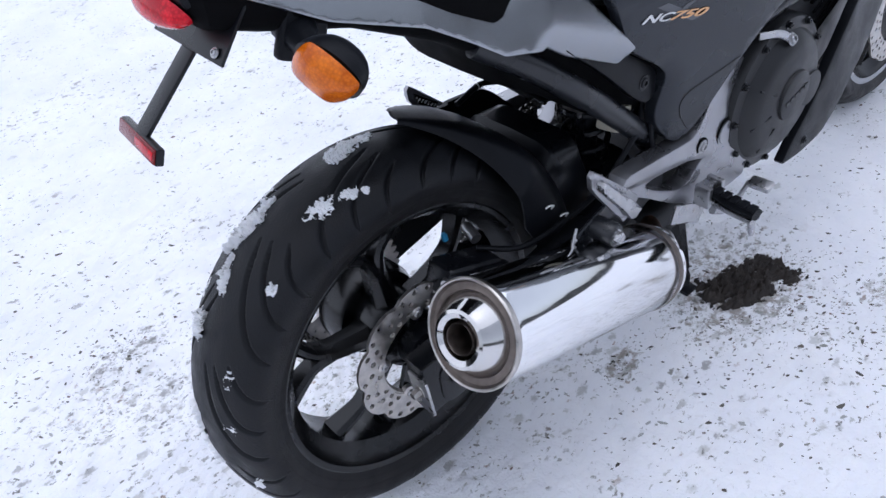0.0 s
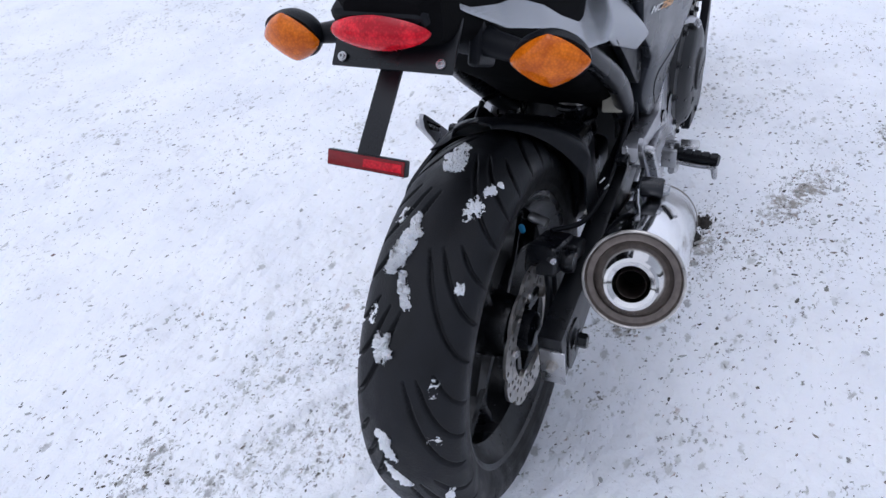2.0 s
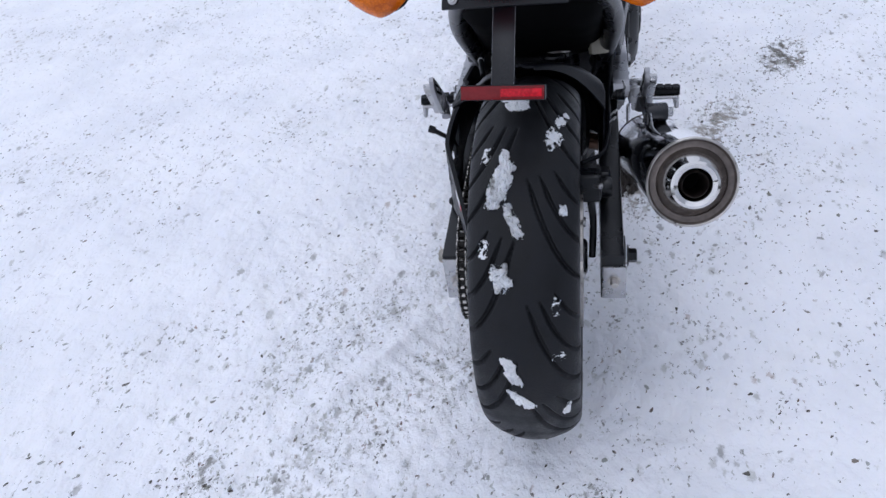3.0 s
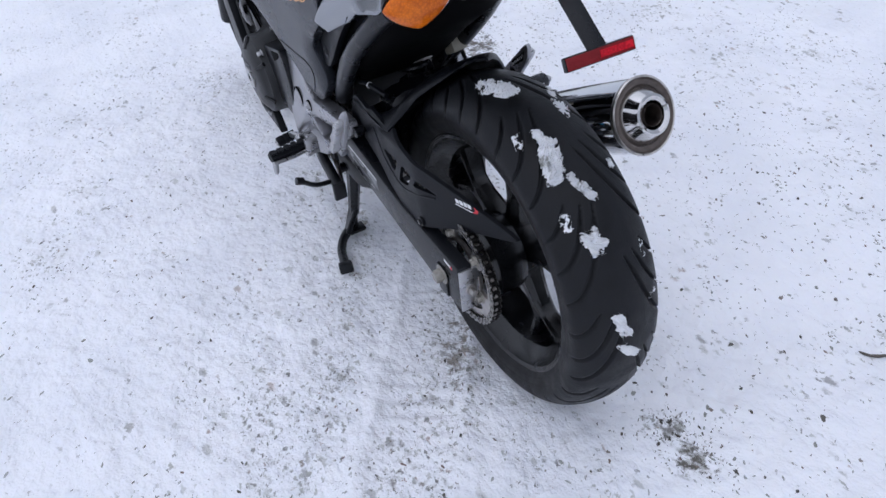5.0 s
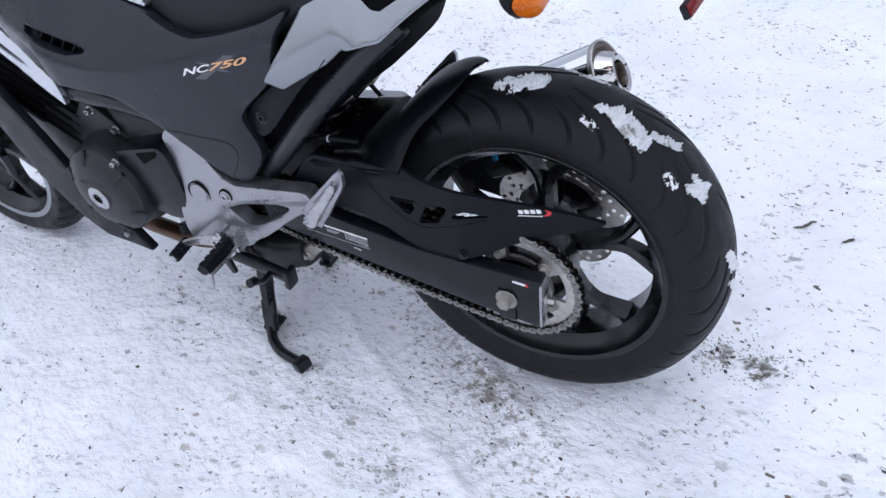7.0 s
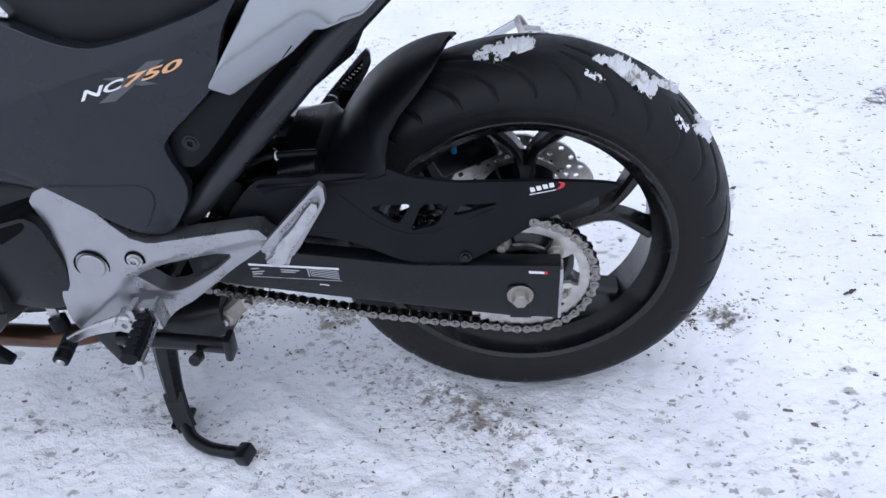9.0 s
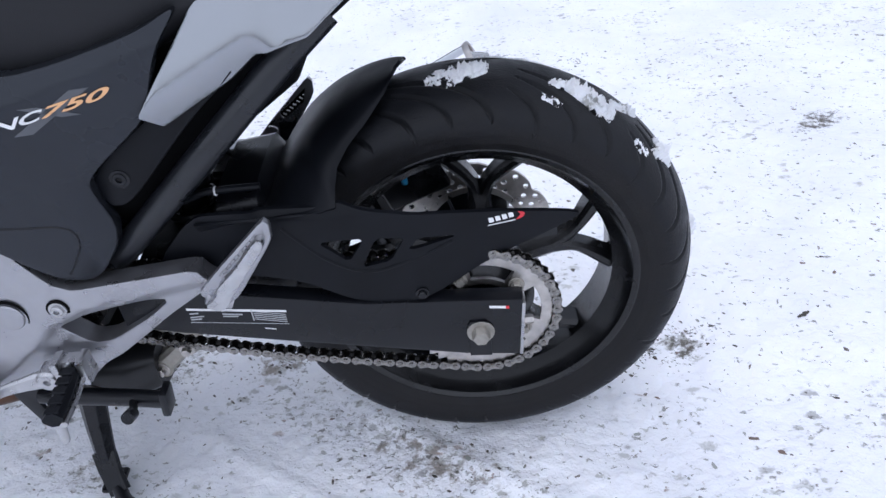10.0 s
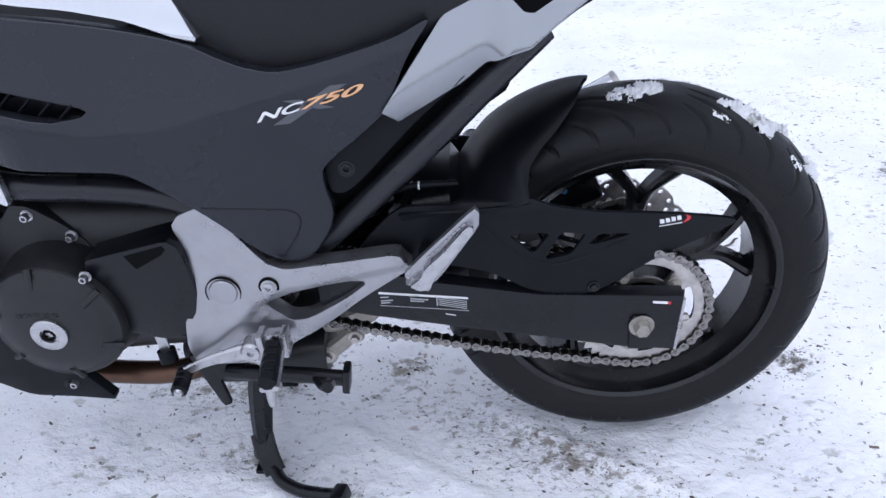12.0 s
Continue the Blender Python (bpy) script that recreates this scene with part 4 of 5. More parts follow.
for s in (1, -1):
    side = lambda bm: bm if s > 0 else mirror(bm)
    pv = part("pivot_plate", side(plate(rounded(plate_line, 1, 0.12), 0.152, 0.183, crown, 0.006, 0.008, (plate_hole,))), CAST, bike, "silver-grey cast pivot plate with open peg bracket")
    part("pivot_plug", side(lathe([(0.025, 0.178), (0.025, 0.1815), (0.0235, 0.1815), (0.0232, 0.179), (0.021, 0.179), (0.0205, 0.184), (0.019, 0.1855), (0, 0.186)], 40, matrix=Matrix.Translation((0.602, -0.0065, 0.107)))), CAST, pv)
    # black ring and disc painted as the shade of a groove and a recess
    part("plug_groove_shade", side(lathe([(0.0257, 0.1782), (0.0257, 0.1840), (0.0243, 0.1840), (0.0243, 0.1782)], 40, True, Matrix.Translation((0.602, -0.0065, 0.107)))), SOOT_SHADE, pv)
    part("bolt_recess_shade", side(lathe([(0, 0.172), (0.0150, 0.172), (0.0150, 0.1762), (0, 0.1762)], 28, matrix=Matrix.Translation((0.535, 0, 0.113)))), SOOT_SHADE, pv)
    part("frame_bolt", side(bolt((0.535, 0.1758, 0.113), (0, 1, 0), 0.0078, 0.006, False)), ALU, pv, "bright socket bolt")
    # rear foot peg, folded up
    peg = plate(rounded([(0.338, 0.140), (0.310, 0.169), (0.236, 0.239), (0.229, 0.232), (0.231, 0.210), (0.288, 0.132), (0.312, 0.114)], 1, 0.12), 0.190, 0.199, None, 0.003)
    rp = part("rear_foot_peg", side(peg), CAST, bike, "folded rear foot peg with bright bracket")
    body = plate(rounded([(0.330, 0.130), (0.315, 0.121), (0.303, 0.124), (0.288, 0.148), (0.238, 0.209), (0.238, 0.219), (0.246, 0.221), (0.281, 0.180), (0.306, 0.158), (0.313, 0.142)], 1, 0.18), 0.198, 0.213, lambda x, z: 0.0, 0.005)
    part("peg_body", side(body), ALU, rp, "bright peg body")
    for k in range(9):
        f = k / 8
        part("grip_ridge", side(block((0.007, 0.006, 0.0032), (0.303 - 0.049 * f, 0.2005, 0.166 + 0.047 * f), (0, 44, 0), 0.001, 1)), CAST, rp)
    gp = part("grip_panel", side(plate([(0.245, 0.219), (0.292, 0.181), (0.288, 0.172), (0.252, 0.196)], 0.1885, 0.1901, None, 0, shift=(0, 0))), SOOT_SHADE, rp)
    for k in range(7):
        f = k / 6
        for m_ in range(2):
            part("grip_stud", side(block((0.0034, 0.003, 0.0034), (0.2495 + 0.037 * f + 0.0035 * m_, 0.1885, 0.2085 - 0.029 * f - 0.006 * m_), (0, 38, 0), 0.001, 1)), ALU, gp)
    for x, z in ((0.309, 0.146), (0.354, 0.122)):
        part("peg_boss", side(lathe([(0, 0.138), (0.006, 0.138), (0.006, 0.142), (0.010, 0.143), (0.011, 0.160), (0, 0.160)], 20, matrix=Matrix.Translation((x, 0, z)))), SATIN, rp)
    part("peg_hinge", side(lathe([(0, -0.016), (0.009, -0.016), (0.009, 0.016), (0, 0.016)], 16, matrix=aimed((0.320, 0.192, 0.121), (1, 0.2, 0.6)))), CAST, rp)
    # rider's foot peg
    fp = sweep([(0.538, 0.206, 0.032), (0.533, 0.25, 0.032), (0.528, 0.290, 0.034)], rect(0.027, 0.022, 0.4), 4, [0.85, 1.0, 0.92], up=(0, 0, 1))
    rider = part("foot_peg", side(fp), PLASTIC, bike, "black rubber rider foot peg")
    for k in range(5):
        part("rubber_block", side(block((0.020, 0.013, 0.003), (0.536 - 0.002 * k, 0.215 + 0.0165 * k, 0.0428), (0, 0, 0), 0.002, 1)), PLASTIC, rider)
    part("peg_base", side(sweep([(0.54, 0.185, 0.022), (0.533, 0.24, 0.019), (0.528, 0.288, 0.022)], rect(0.026, 0.008, 0.3), 4, up=(0, 0, 1))), ALU, rider, "bright peg underside")
    part("feeler", side(lathe([(0, 0), (0.007, 0), (0.0055, 0.024), (0.004, 0.028), (0, 0.028)], 14, matrix=aimed((0.529, 0.282, 0.018), (0, 0.15, -1)))), ALU, rider)
    hinge = block((0.040, 0.022, 0.034), (0.540, 0.190, 0.028), (0, 0, 0), 0.006)
    join(hinge, block((0.010, 0.030, 0.040), (0.556, 0.196, 0.030), (0, 0, 0), 0.003))
    join(hinge, block((0.010, 0.030, 0.040), (0.522, 0.196, 0.030), (0, 0, 0), 0.003))
    part("peg_hinge", side(hinge), ALU, rider)

lever = sweep([(0.552, 0.198, -0.012), (0.574, 0.200, 0.016), (0.61, 0.201, 0.012), (0.65, 0.201, 0.000), (0.688, 0.202, -0.018)], rect(0.017, 0.008, 0.3), 6, [1.3, 1.8, 1.3, 0.9, 0.8])
join(lever, lathe([(0, 0.185), (0.016, 0.185), (0.016, 0.209), (0.013, 0.213), (0.005, 0.213), (0.005, 0.209), (0, 0.209)], 24, matrix=Matrix.Translation((0.572, 0, 0.022))))
shift = part("gear_lever", lever, ALU, bike, "bright gear lever")
part("lever_rubber", lathe([(0, 0), (0.0125, 0), (0.0125, 0.005), (0.011, 0.007), (0.0125, 0.010), (0.0125, 0.015), (0.011, 0.017), (0.0125, 0.02), (0.0125, 0.026), (0.011, 0.028), (0.0125, 0.031), (0.012, 0.045), (0.008, 0.047), (0, 0.047)], 20, matrix=aimed((0.684, 0.190, -0.0185), (-0.03, 1, -0.12))), PLASTIC, shift, "ribbed black rubber")
part("lever_tip", lathe([(0, 0.0), (0.007, 0.0), (0.006, 0.003), (0, 0.003)], 16, matrix=aimed((0.6825, 0.237, -0.0240), (-0.03, 1, -0.12))), ALU, shift)
pedal = sweep([(0.56, -0.196, -0.02), (0.61, -0.20, -0.045), (0.685, -0.19, -0.036)], rect(0.011, 0.008, 0.3), 6, [1.7, 1.0, 0.9])
join(pedal, block((0.026, 0.042, 0.012), (0.684, -0.213, -0.030), (0, -8, 4), 0.005))
part("brake_pedal", pedal, ALU, bike, "bright brake pedal")
part("heel_guard", sweep([(0.47, -0.176, 0.010), (0.51, -0.182, -0.005), (0.55, -0.180, -0.030)], rect(0.036, 0.004, 0.2), 6), ALU, bike, "bright heel guard")

# stands
cs = sweep([(0.605, -0.125, -0.105), (0.605, 0.125, -0.105)], circle(0.012, 14), 1)
for s in (1, -1):
    knee = (0.634, s * 0.108, -0.262)
    join(cs, sweep([(0.604, s * 0.088, -0.075), (0.622, s * 0.092, -0.157), (0.630, s * 0.100, -0.216), knee], rect(0.044, 0.030, 0.4), 6, [1.0, 0.95, 0.85, 0.75]))
    join(cs, block((0.034, 0.046, 0.010), (0.636, s * 0.112, -0.3135), (0, 0, 0), 0.004))
    join(cs, sweep([knee, (0.648, s * 0.108, -0.29), (0.640, s * 0.112, -0.312)], rect(0.018, 0.018, 0.3), 4))
    if s > 0:
        join(cs, sweep([(0.636, 0.104, -0.248), (0.628, 0.122, -0.276), (0.612, 0.146, -0.302)], rect(0.040, 0.014, 0.2), 4))
        join(cs, sweep([(0.614, 0.142, -0.296), (0.598, 0.163, -0.303), (0.565, 0.182, -0.306), (0.53, 0.192, -0.305), (0.494, 0.199, -0.303)], circle(0.0115, 14), 6))
        join(cs, block((0.024, 0.034, 0.026), (0.490, 0.201, -0.301), (0, 12, -14), 0.005))
join(cs, sweep([(0.622, -0.09, -0.165), (0.575, 0.0, -0.150), (0.622, 0.09, -0.165)], circle(0.010, 14), 6))
part("centre_stand", cs, SATIN, bike, "scuffed black centre stand, lowered")
ss = sweep([(0.640, 0.150, -0.062), (0.60, 0.158, -0.060), (0.52, 0.168, -0.060), (0.452, 0.178, -0.061)], circle(0.0125, 16), 5)
join(ss, block((0.012, 0.03, 0.044), (0.447, 0.180, -0.058), (0, -8, 0), 0.005))
join(ss, sweep([(0.50, 0.172, -0.062), (0.476, 0.22, -0.04), (0.455, 0.258, -0.002)], circle(0.0055, 12), 4))
join(ss, lathe([(0, -0.008), (0.0085, -0.008), (0.0085, 0.008), (0, 0.008)], 14, matrix=aimed((0.455, 0.258, -0.002), (0, 1, 0.4))))
stand = part("side_stand", ss, SATIN, bike, "black side stand, folded back")
bracket = plate(rounded([(0.702, -0.034), (0.58, -0.030), (0.575, -0.075), (0.662, -0.085), (0.654, -0.143), (0.668, -0.147), (0.690, -0.075)], 1, 0.12), 0.128, 0.136, None, 0.002)
part("stand_bracket", bracket, SATIN, stand)
part("stand_pivot", bolt((0.632, 0.138, -0.062), (0, 1, 0), 0.011, 0.012), SATIN, stand)
part("stand_spring", sweep([(0.63, 0.13, -0.05), (0.56, 0.14, -0.075), (0.49, 0.16, -0.075)], circle(0.006, 10), 5), STEEL, stand)

# suspension linkage, shock and oil bottle behind the engine
lk = sweep([(0.418, 0.06, -0.022), (0.455, 0.066, -0.064), (0.500, 0.068, -0.102)], rect(0.032, 0.016, 0.4), 5, [0.9, 0.9, 1.0])
join(lk, sweep([(0.40, 0.055, -0.005), (0.44, 0.055, -0.03), (0.50, 0.05, -0.048)], rect(0.05, 0.04, 0.3), 5, [0.7, 1.0, 0.8]))
join(lk, lathe([(0, -0.05), (0.018, -0.05), (0.018, 0.075), (0, 0.075)], 20, matrix=Matrix.Translation((0.500, 0, -0.102))))
join(lk, lathe([(0, -0.05), (0.015, -0.05), (0.015, 0.072), (0, 0.072)], 20, matrix=Matrix.Translation((0.448, 0, -0.064))))
link = part("suspension_link", lk, LINKAGE, bike, "grimy cast suspension link")
part("link_bolt", bolt((0.500, 0.076, -0.102), (0, 1, 0), 0.009, 0.010), STEEL, link)
part("link_bolt", bolt((0.448, 0.076, -0.064), (0, 1, 0), 0.008, 0.010), STEEL, link)
sp = [(0.40 + 0.036 * math.cos(a) + 0.03 * (a / 40), -0.035 + 0.036 * math.sin(a), 0.05 + 0.005 * a) for a in np.arange(0, 44, 0.4)]
shock = part("shock_absorber", sweep([(0.395, -0.035, 0.03), (0.43, -0.035, 0.30)], circle(0.022, 20), 1), SATIN, bike, "black rear shock absorber")
part("coil_spring", sweep(sp, circle(0.0058, 8), 1, smooth=False, up=(0, 0, 1)), SATIN, shock)
part("adjuster_ring", lathe([(0.030, -0.004), (0.041, -0.004), (0.041, 0.004), (0.030, 0.004)], 32, True, aimed((0.415, -0.035, 0.205), (0.13, 0, 1))), STEEL, shock)
part("fluid_reservoir", block((0.036, 0.036, 0.042), (0.386, -0.112, 0.218), (0, 25, 10), 0.005), CREAM, bike, "cream plastic fluid reservoir")
for k in range(4):
    y = -0.13 + 0.012 * k
    part("cable", sweep([(0.46, y, 0.26), (0.44 - 0.01 * k, y - 0.01, 0.20), (0.45, y - 0.012, 0.14), (0.50, y, 0.08)], circle(0.0045, 8), 6), PLASTIC, bike)
part("cable_loom", sweep([(0.262, 0.100, 0.222), (0.30, 0.107, 0.226), (0.33, 0.11, 0.226), (0.37, 0.108, 0.214), (0.43, 0.10, 0.215)], circle(0.005, 8), 6), PLASTIC, bike)
part("cable_tie", lathe([(0.0045, -0.001), (0.0062, -0.001), (0.0062, 0.001), (0.0045, 0.001)], 14, True, aimed((0.315, 0.1095, 0.2265), (1, 0, 0))), WHITE, bike)
part("brake_line_clip", sweep([(0.30, -0.152, 0.150), (0.296, -0.160, 0.168), (0.306, -0.156, 0.176)], circle(0.0018, 8), 5), ALU, bike)
hf = part("hose_fitting", lathe([(0, 0), (0.009, 0), (0.009, 0.014), (0.006, 0.016), (0.006, 0.030), (0.008, 0.031), (0.008, 0.038), (0.004, 0.040), (0.004, 0.048), (0, 0.048)], 16, matrix=aimed((0.385, -0.05, 0.150), (-0.1, 0, 1))), SATIN, bike, "dark hose fitting with steel tip")
part("fitting_tip", lathe([(0, 0.047), (0.0045, 0.047), (0.0045, 0.053), (0, 0.055)], 12, matrix=aimed((0.385, -0.05, 0.150), (-0.1, 0, 1))), ALU, hf)
for k, (x, z) in enumerate(((0.225, 0.150), (0.255, 0.118))):
    part("cable_tie", sweep([(x, -0.132, z), (x - 0.004, -0.140, z + 0.012), (x - 0.014, -0.142, z + 0.018), (x - 0.018, -0.138, z + 0.014)], circle(0.0014, 6), 4), WHITE, bike)

# bodywork
crease_x, crease_z = [0.317, 0.416, 0.532, 0.608, 0.717, 0.817, 1.05], [0.435, 0.405, 0.381, 0.365, 0.365, 0.394, 0.47]


def cover_y(x, z):
    c = float(np.interp(x, crease_x, crease_z))
    bulge = 0.085 * (min(x, 0.80) - 0.45) - 0.30 * max(0, x - 0.80)
    back = -0.35 * max(0, 0.05 - math.hypot(x - 0.405, max(0, z - 0.24) * 0.6))
    return bulge - 0.12 * max(0, c - z) - 0.38 * max(0, z - c) + back


cover_line = [(1.04, 0.56), (0.88, 0.525), (0.771, 0.507), (0.637, 0.481), (0.568, 0.462), (0.513, 0.436), (0.466, 0.424), (0.409, 0.432), (0.318, 0.454), (0.270, 0.476), (0.304, 0.435), (0.331, 0.378), (0.34, 0.360), (0.412, 0.306), (0.433, 0.284), (0.424, 0.205), (0.472, 0.144), (0.522, 0.154), (0.599, 0.249), (0.654, 0.299), (0.678, 0.316), (0.765, 0.326), (0.836, 0.336), (0.894, 0.365), (0.955, 0.410), (1.06, 0.50)]
vent_line = [(0.82, 0.440), (0.735, 0.412), (0.694, 0.399), (0.704, 0.391), (0.747, 0.389), (0.83, 0.417)]
def soft_step(d):
    return (d + math.sqrt(d * d + 0.007**2)) / 2


def tail_y(x, z):
    """Upper face leaning in to the seat, lower face falling back under a crease."""
    fold = float(np.interp(x, [-0.13, -0.042, 0.062, 0.115, 0.155, 0.185, 0.215, 0.29, 0.35], [0.535, 0.485, 0.440, 0.405, 0.380, 0.392, 0.426, 0.392, 0.364]))
    return 0.205 * (x - 0.33) - 0.42 * soft_step(fold - z) - 0.30 * soft_step(z - fold)



tail_line = [(0.343, 0.366), (0.262, 0.470), (0.184, 0.505), (0.06, 0.56), (-0.06, 0.60), (-0.13, 0.61), (-0.12, 0.575), (-0.042, 0.526), (0.062, 0.484), (0.115, 0.448), (0.155, 0.418), (0.21, 0.410), (0.242, 0.386), (0.323, 0.346)]
inner_line = [(0.432, 0.292), (0.335, 0.360), (0.27, 0.405), (0.225, 0.405), (0.30, 0.345), (0.40, 0.245), (0.428, 0.245)]
for s in (1, -1):
    side = lambda bm: bm if s > 0 else mirror(bm)
    cover = part("side_cover", side(plate(rounded(cover_line, 2), 0.168, 0.186, cover_y, 0.005, 0.02, (rounded(vent_line, 1),))), GRAPHITE, bike, "satin graphite side cover with vent and badge", smooth=50)
    part("cover_seam", side(sweep([(x, 0.1862 + cover_y(x, z), z) for x, z in ((0.597, 0.249), (0.570, 0.2445), (0.541, 0.240), (0.513, 0.236), (0.488, 0.232), (0.474, 0.220), (0.477, 0.199), (0.492, 0.175), (0.506, 0.157))], circle(0.0013, 6), 4)), SATIN, cover)
    for k in range(4):
        part("vent_slat", side(block((0.003, 0.012, 0.028), (0.725 + 0.023 * k, 0.190, 0.395 + 0.0065 * k), (0, -50, 0), 0.001, 1)), PLASTIC, cover)
    part("vent_backing", side(block((0.125, 0.004, 0.040), (0.757, 0.172, 0.401), (0, 17, 0), 0.001)), SATIN, cover)
    panel = part("tail_panel", side(plate(rounded(tail_line, 1, 0.04), 0.150, 0.176, tail_y, 0.005, 0.007)), SILVER, bike, "grey metallic tail panel", smooth=45)
    tab = part("inner_cover", side(plate(rounded(inner_line, 2), 0.136, 0.150, None, 0.003)), PLASTIC, bike, "matt black inner side cover")
    part("cover_screw", side(bolt((0.404, 0.149, 0.278), (0, 1, 0), 0.008, 0.004, False)), SATIN, tab)
    tube = sweep([(0.470, 0.112, 0.140), (0.43, 0.124, 0.176), (0.30, 0.138, 0.296), (0.20, 0.120, 0.384), (0.14, 0.095, 0.430)], circle(0.0178, 20), 6)
    part("subframe_tube", side(tube), FRAMEP, bike, "dark grey subframe tube")
    ft = sweep([(0.60, 0.138, 0.215), (0.66, 0.145, 0.250), (0.74, 0.150, 0.268), (0.87, 0.152, 0.284), (1.0, 0.135, 0.33), (1.14, 0.09, 0.44)], circle(0.0185, 20), 6)
    part("frame_tube", side(ft), FRAMEP, bike, "dark grey main frame tube")
    wing = [(1.14, 0.53), (1.02, 0.447), (0.95, 0.403), (0.875, 0.360), (0.850, 0.325), (0.848, 0.266), (0.882, 0.282), (0.922, 0.304), (0.99, 0.347), (1.15, 0.44)]
    part("front_wing", side(plate(rounded(wing, 1, 0.12), 0.172, 0.184, lambda x, z: -0.12 * max(0, x - 0.85), 0.004, 0.03, (rounded([(1.10, 0.452), (0.99, 0.384), (0.915, 0.340), (0.94, 0.343), (1.00, 0.370), (1.11, 0.437)], 1),))), PALE, bike, "grey metallic front side wing", smooth=45)
    tri = [(1.05, 0.62), (0.60, 0.545), (0.548, 0.455), (0.637, 0.490), (0.706, 0.506), (0.771, 0.516), (1.05, 0.575)]
    part("tank_trim", side(plate(rounded(tri, 2, 0.12), 0.140, 0.160, lambda x, z: -0.014 + 0.085 * (min(x, 0.8) - 0.45) - 0.55 * max(0, z - 0.47), 0.004, 0.03)), PALE, bike, "light metallic tank trim", smooth=45)
    # badge: letters, number and a grey cross behind them
    on_cover = lambda x, z: Vector((x, s * (0.1878 + cover_y(x, z)), z))
    for text, wide, mat, name, a, b in (("NC", 0.064, WHITE, "badge_letters", 0.0, 0.45), ("750", 0.082, ORANGEP, "badge_number", 0.40, 1.0)):
        ends = ((0.498, 0.365), (0.364, 0.392)) if s > 0 else ((0.353, 0.392), (0.480, 0.360))
        at = [on_cover(ends[0][0] + (ends[1][0] - ends[0][0]) * f, ends[0][1] + (ends[1][1] - ends[0][1]) * f) for f in (a, b)]
        right = (at[1] - at[0]).normalized()
        out = right.cross(Vector((0, 0.05 * s, 1))).normalized()
        up = out.cross(right)
        m = Matrix.Translation(at[0]) @ Matrix((right, up, out)).transposed().to_4x4()
        lettering(text, 0.0150, m, mat, cover, name, width=wide)
    for a, b in (((0.475, 0.363), (0.379, 0.408)), ((0.458, 0.394), (0.398, 0.379))):
        (x0, z0), (x1, z1) = a, b
        stripe = plate([(x0, z0), (x0 - 0.02, z0), (x1, z1), (x1 + 0.02, z1)], 0.1855, 0.18645, cover_y, 0, 0.012, shift=(0.003, -0.004))
        part("badge_cross", side(stripe), GREYP, cover)

# seat and tail
seat = loft([(0.68, 0.07, 0.45, 0.60), (0.62, 0.128, 0.40, 0.61), (0.50, 0.158, 0.365, 0.60), (0.38, 0.160, 0.38, 0.61), (0.27, 0.152, 0.42, 0.67), (0.10, 0.120, 0.50, 0.69), (-0.06, 0.085, 0.55, 0.69), (-0.12, 0.05, 0.58, 0.67)], 48, 3.8)
seat_ob = part("seat", seat, SEAT, bike, "black textured vinyl seat", smooth=60)
tailbox = loft([(-0.165, 0.045, 0.565, 0.60), (-0.15, 0.062, 0.545, 0.612), (-0.10, 0.072, 0.525, 0.615), (0.0, 0.085, 0.492, 0.60), (0.10, 0.108, 0.440, 0.56), (0.165, 0.120, 0.395, 0.53), (0.19, 0.122, 0.345, 0.50), (0.30, 0.124, 0.270, 0.47), (0.40, 0.128, 0.190, 0.45), (0.46, 0.124, 0.160, 0.45)], 28, 4.5)
# convex block, coloured extra dark for the shade of the hollow underside
part("undertail", tailbox, SHADE_BLACK, bike, "matt black undertail and inner mudguard, darkened as if in shade")
core = loft([(0.44, 0.125, 0.17, 0.42), (0.55, 0.14, 0.20, 0.43), (0.75, 0.15, 0.29, 0.48), (0.95, 0.14, 0.36, 0.56), (1.08, 0.10, 0.42, 0.60)], 24, 5)
part("airbox", core, PLASTIC, bike, "matt black storage box and airbox")


def lens_shape(w, h, d, power=1.5):
    """A pointed oval lens that bulges to the rear; w along y, h along z."""
    bm = bmesh.new()
    n, rings = 36, []
    for k in range(8):
        f = math.cos(math.pi / 2 * k / 8)
        x = -d * math.sin(math.pi / 2 * k / 8)
        ring = []
        for i in range(n):
            a = 2 * math.pi * i / n
            c, s = math.cos(a), math.sin(a)
            ring.append(bm.verts.new((x, f * w * math.copysign(abs(c) ** (2 / power), c), f * h * math.copysign(abs(s) ** (2 / power), s))))
        rings.append(ring)
    tip = bm.verts.new((-d, 0, 0))
    for a, b in zip(rings, rings[1:]):
        for j in range(n):
            bm.faces.new((a[j], a[(j + 1) % n], b[(j + 1) % n], b[j]))
    for j in range(n):
        bm.faces.new((rings[-1][j], rings[-1][(j + 1) % n], tip))
    bm.faces.new(rings[0])
    return bm


def placed(bm, m):
    bmesh.ops.transform(bm, matrix=m, verts=bm.verts)
    return bm


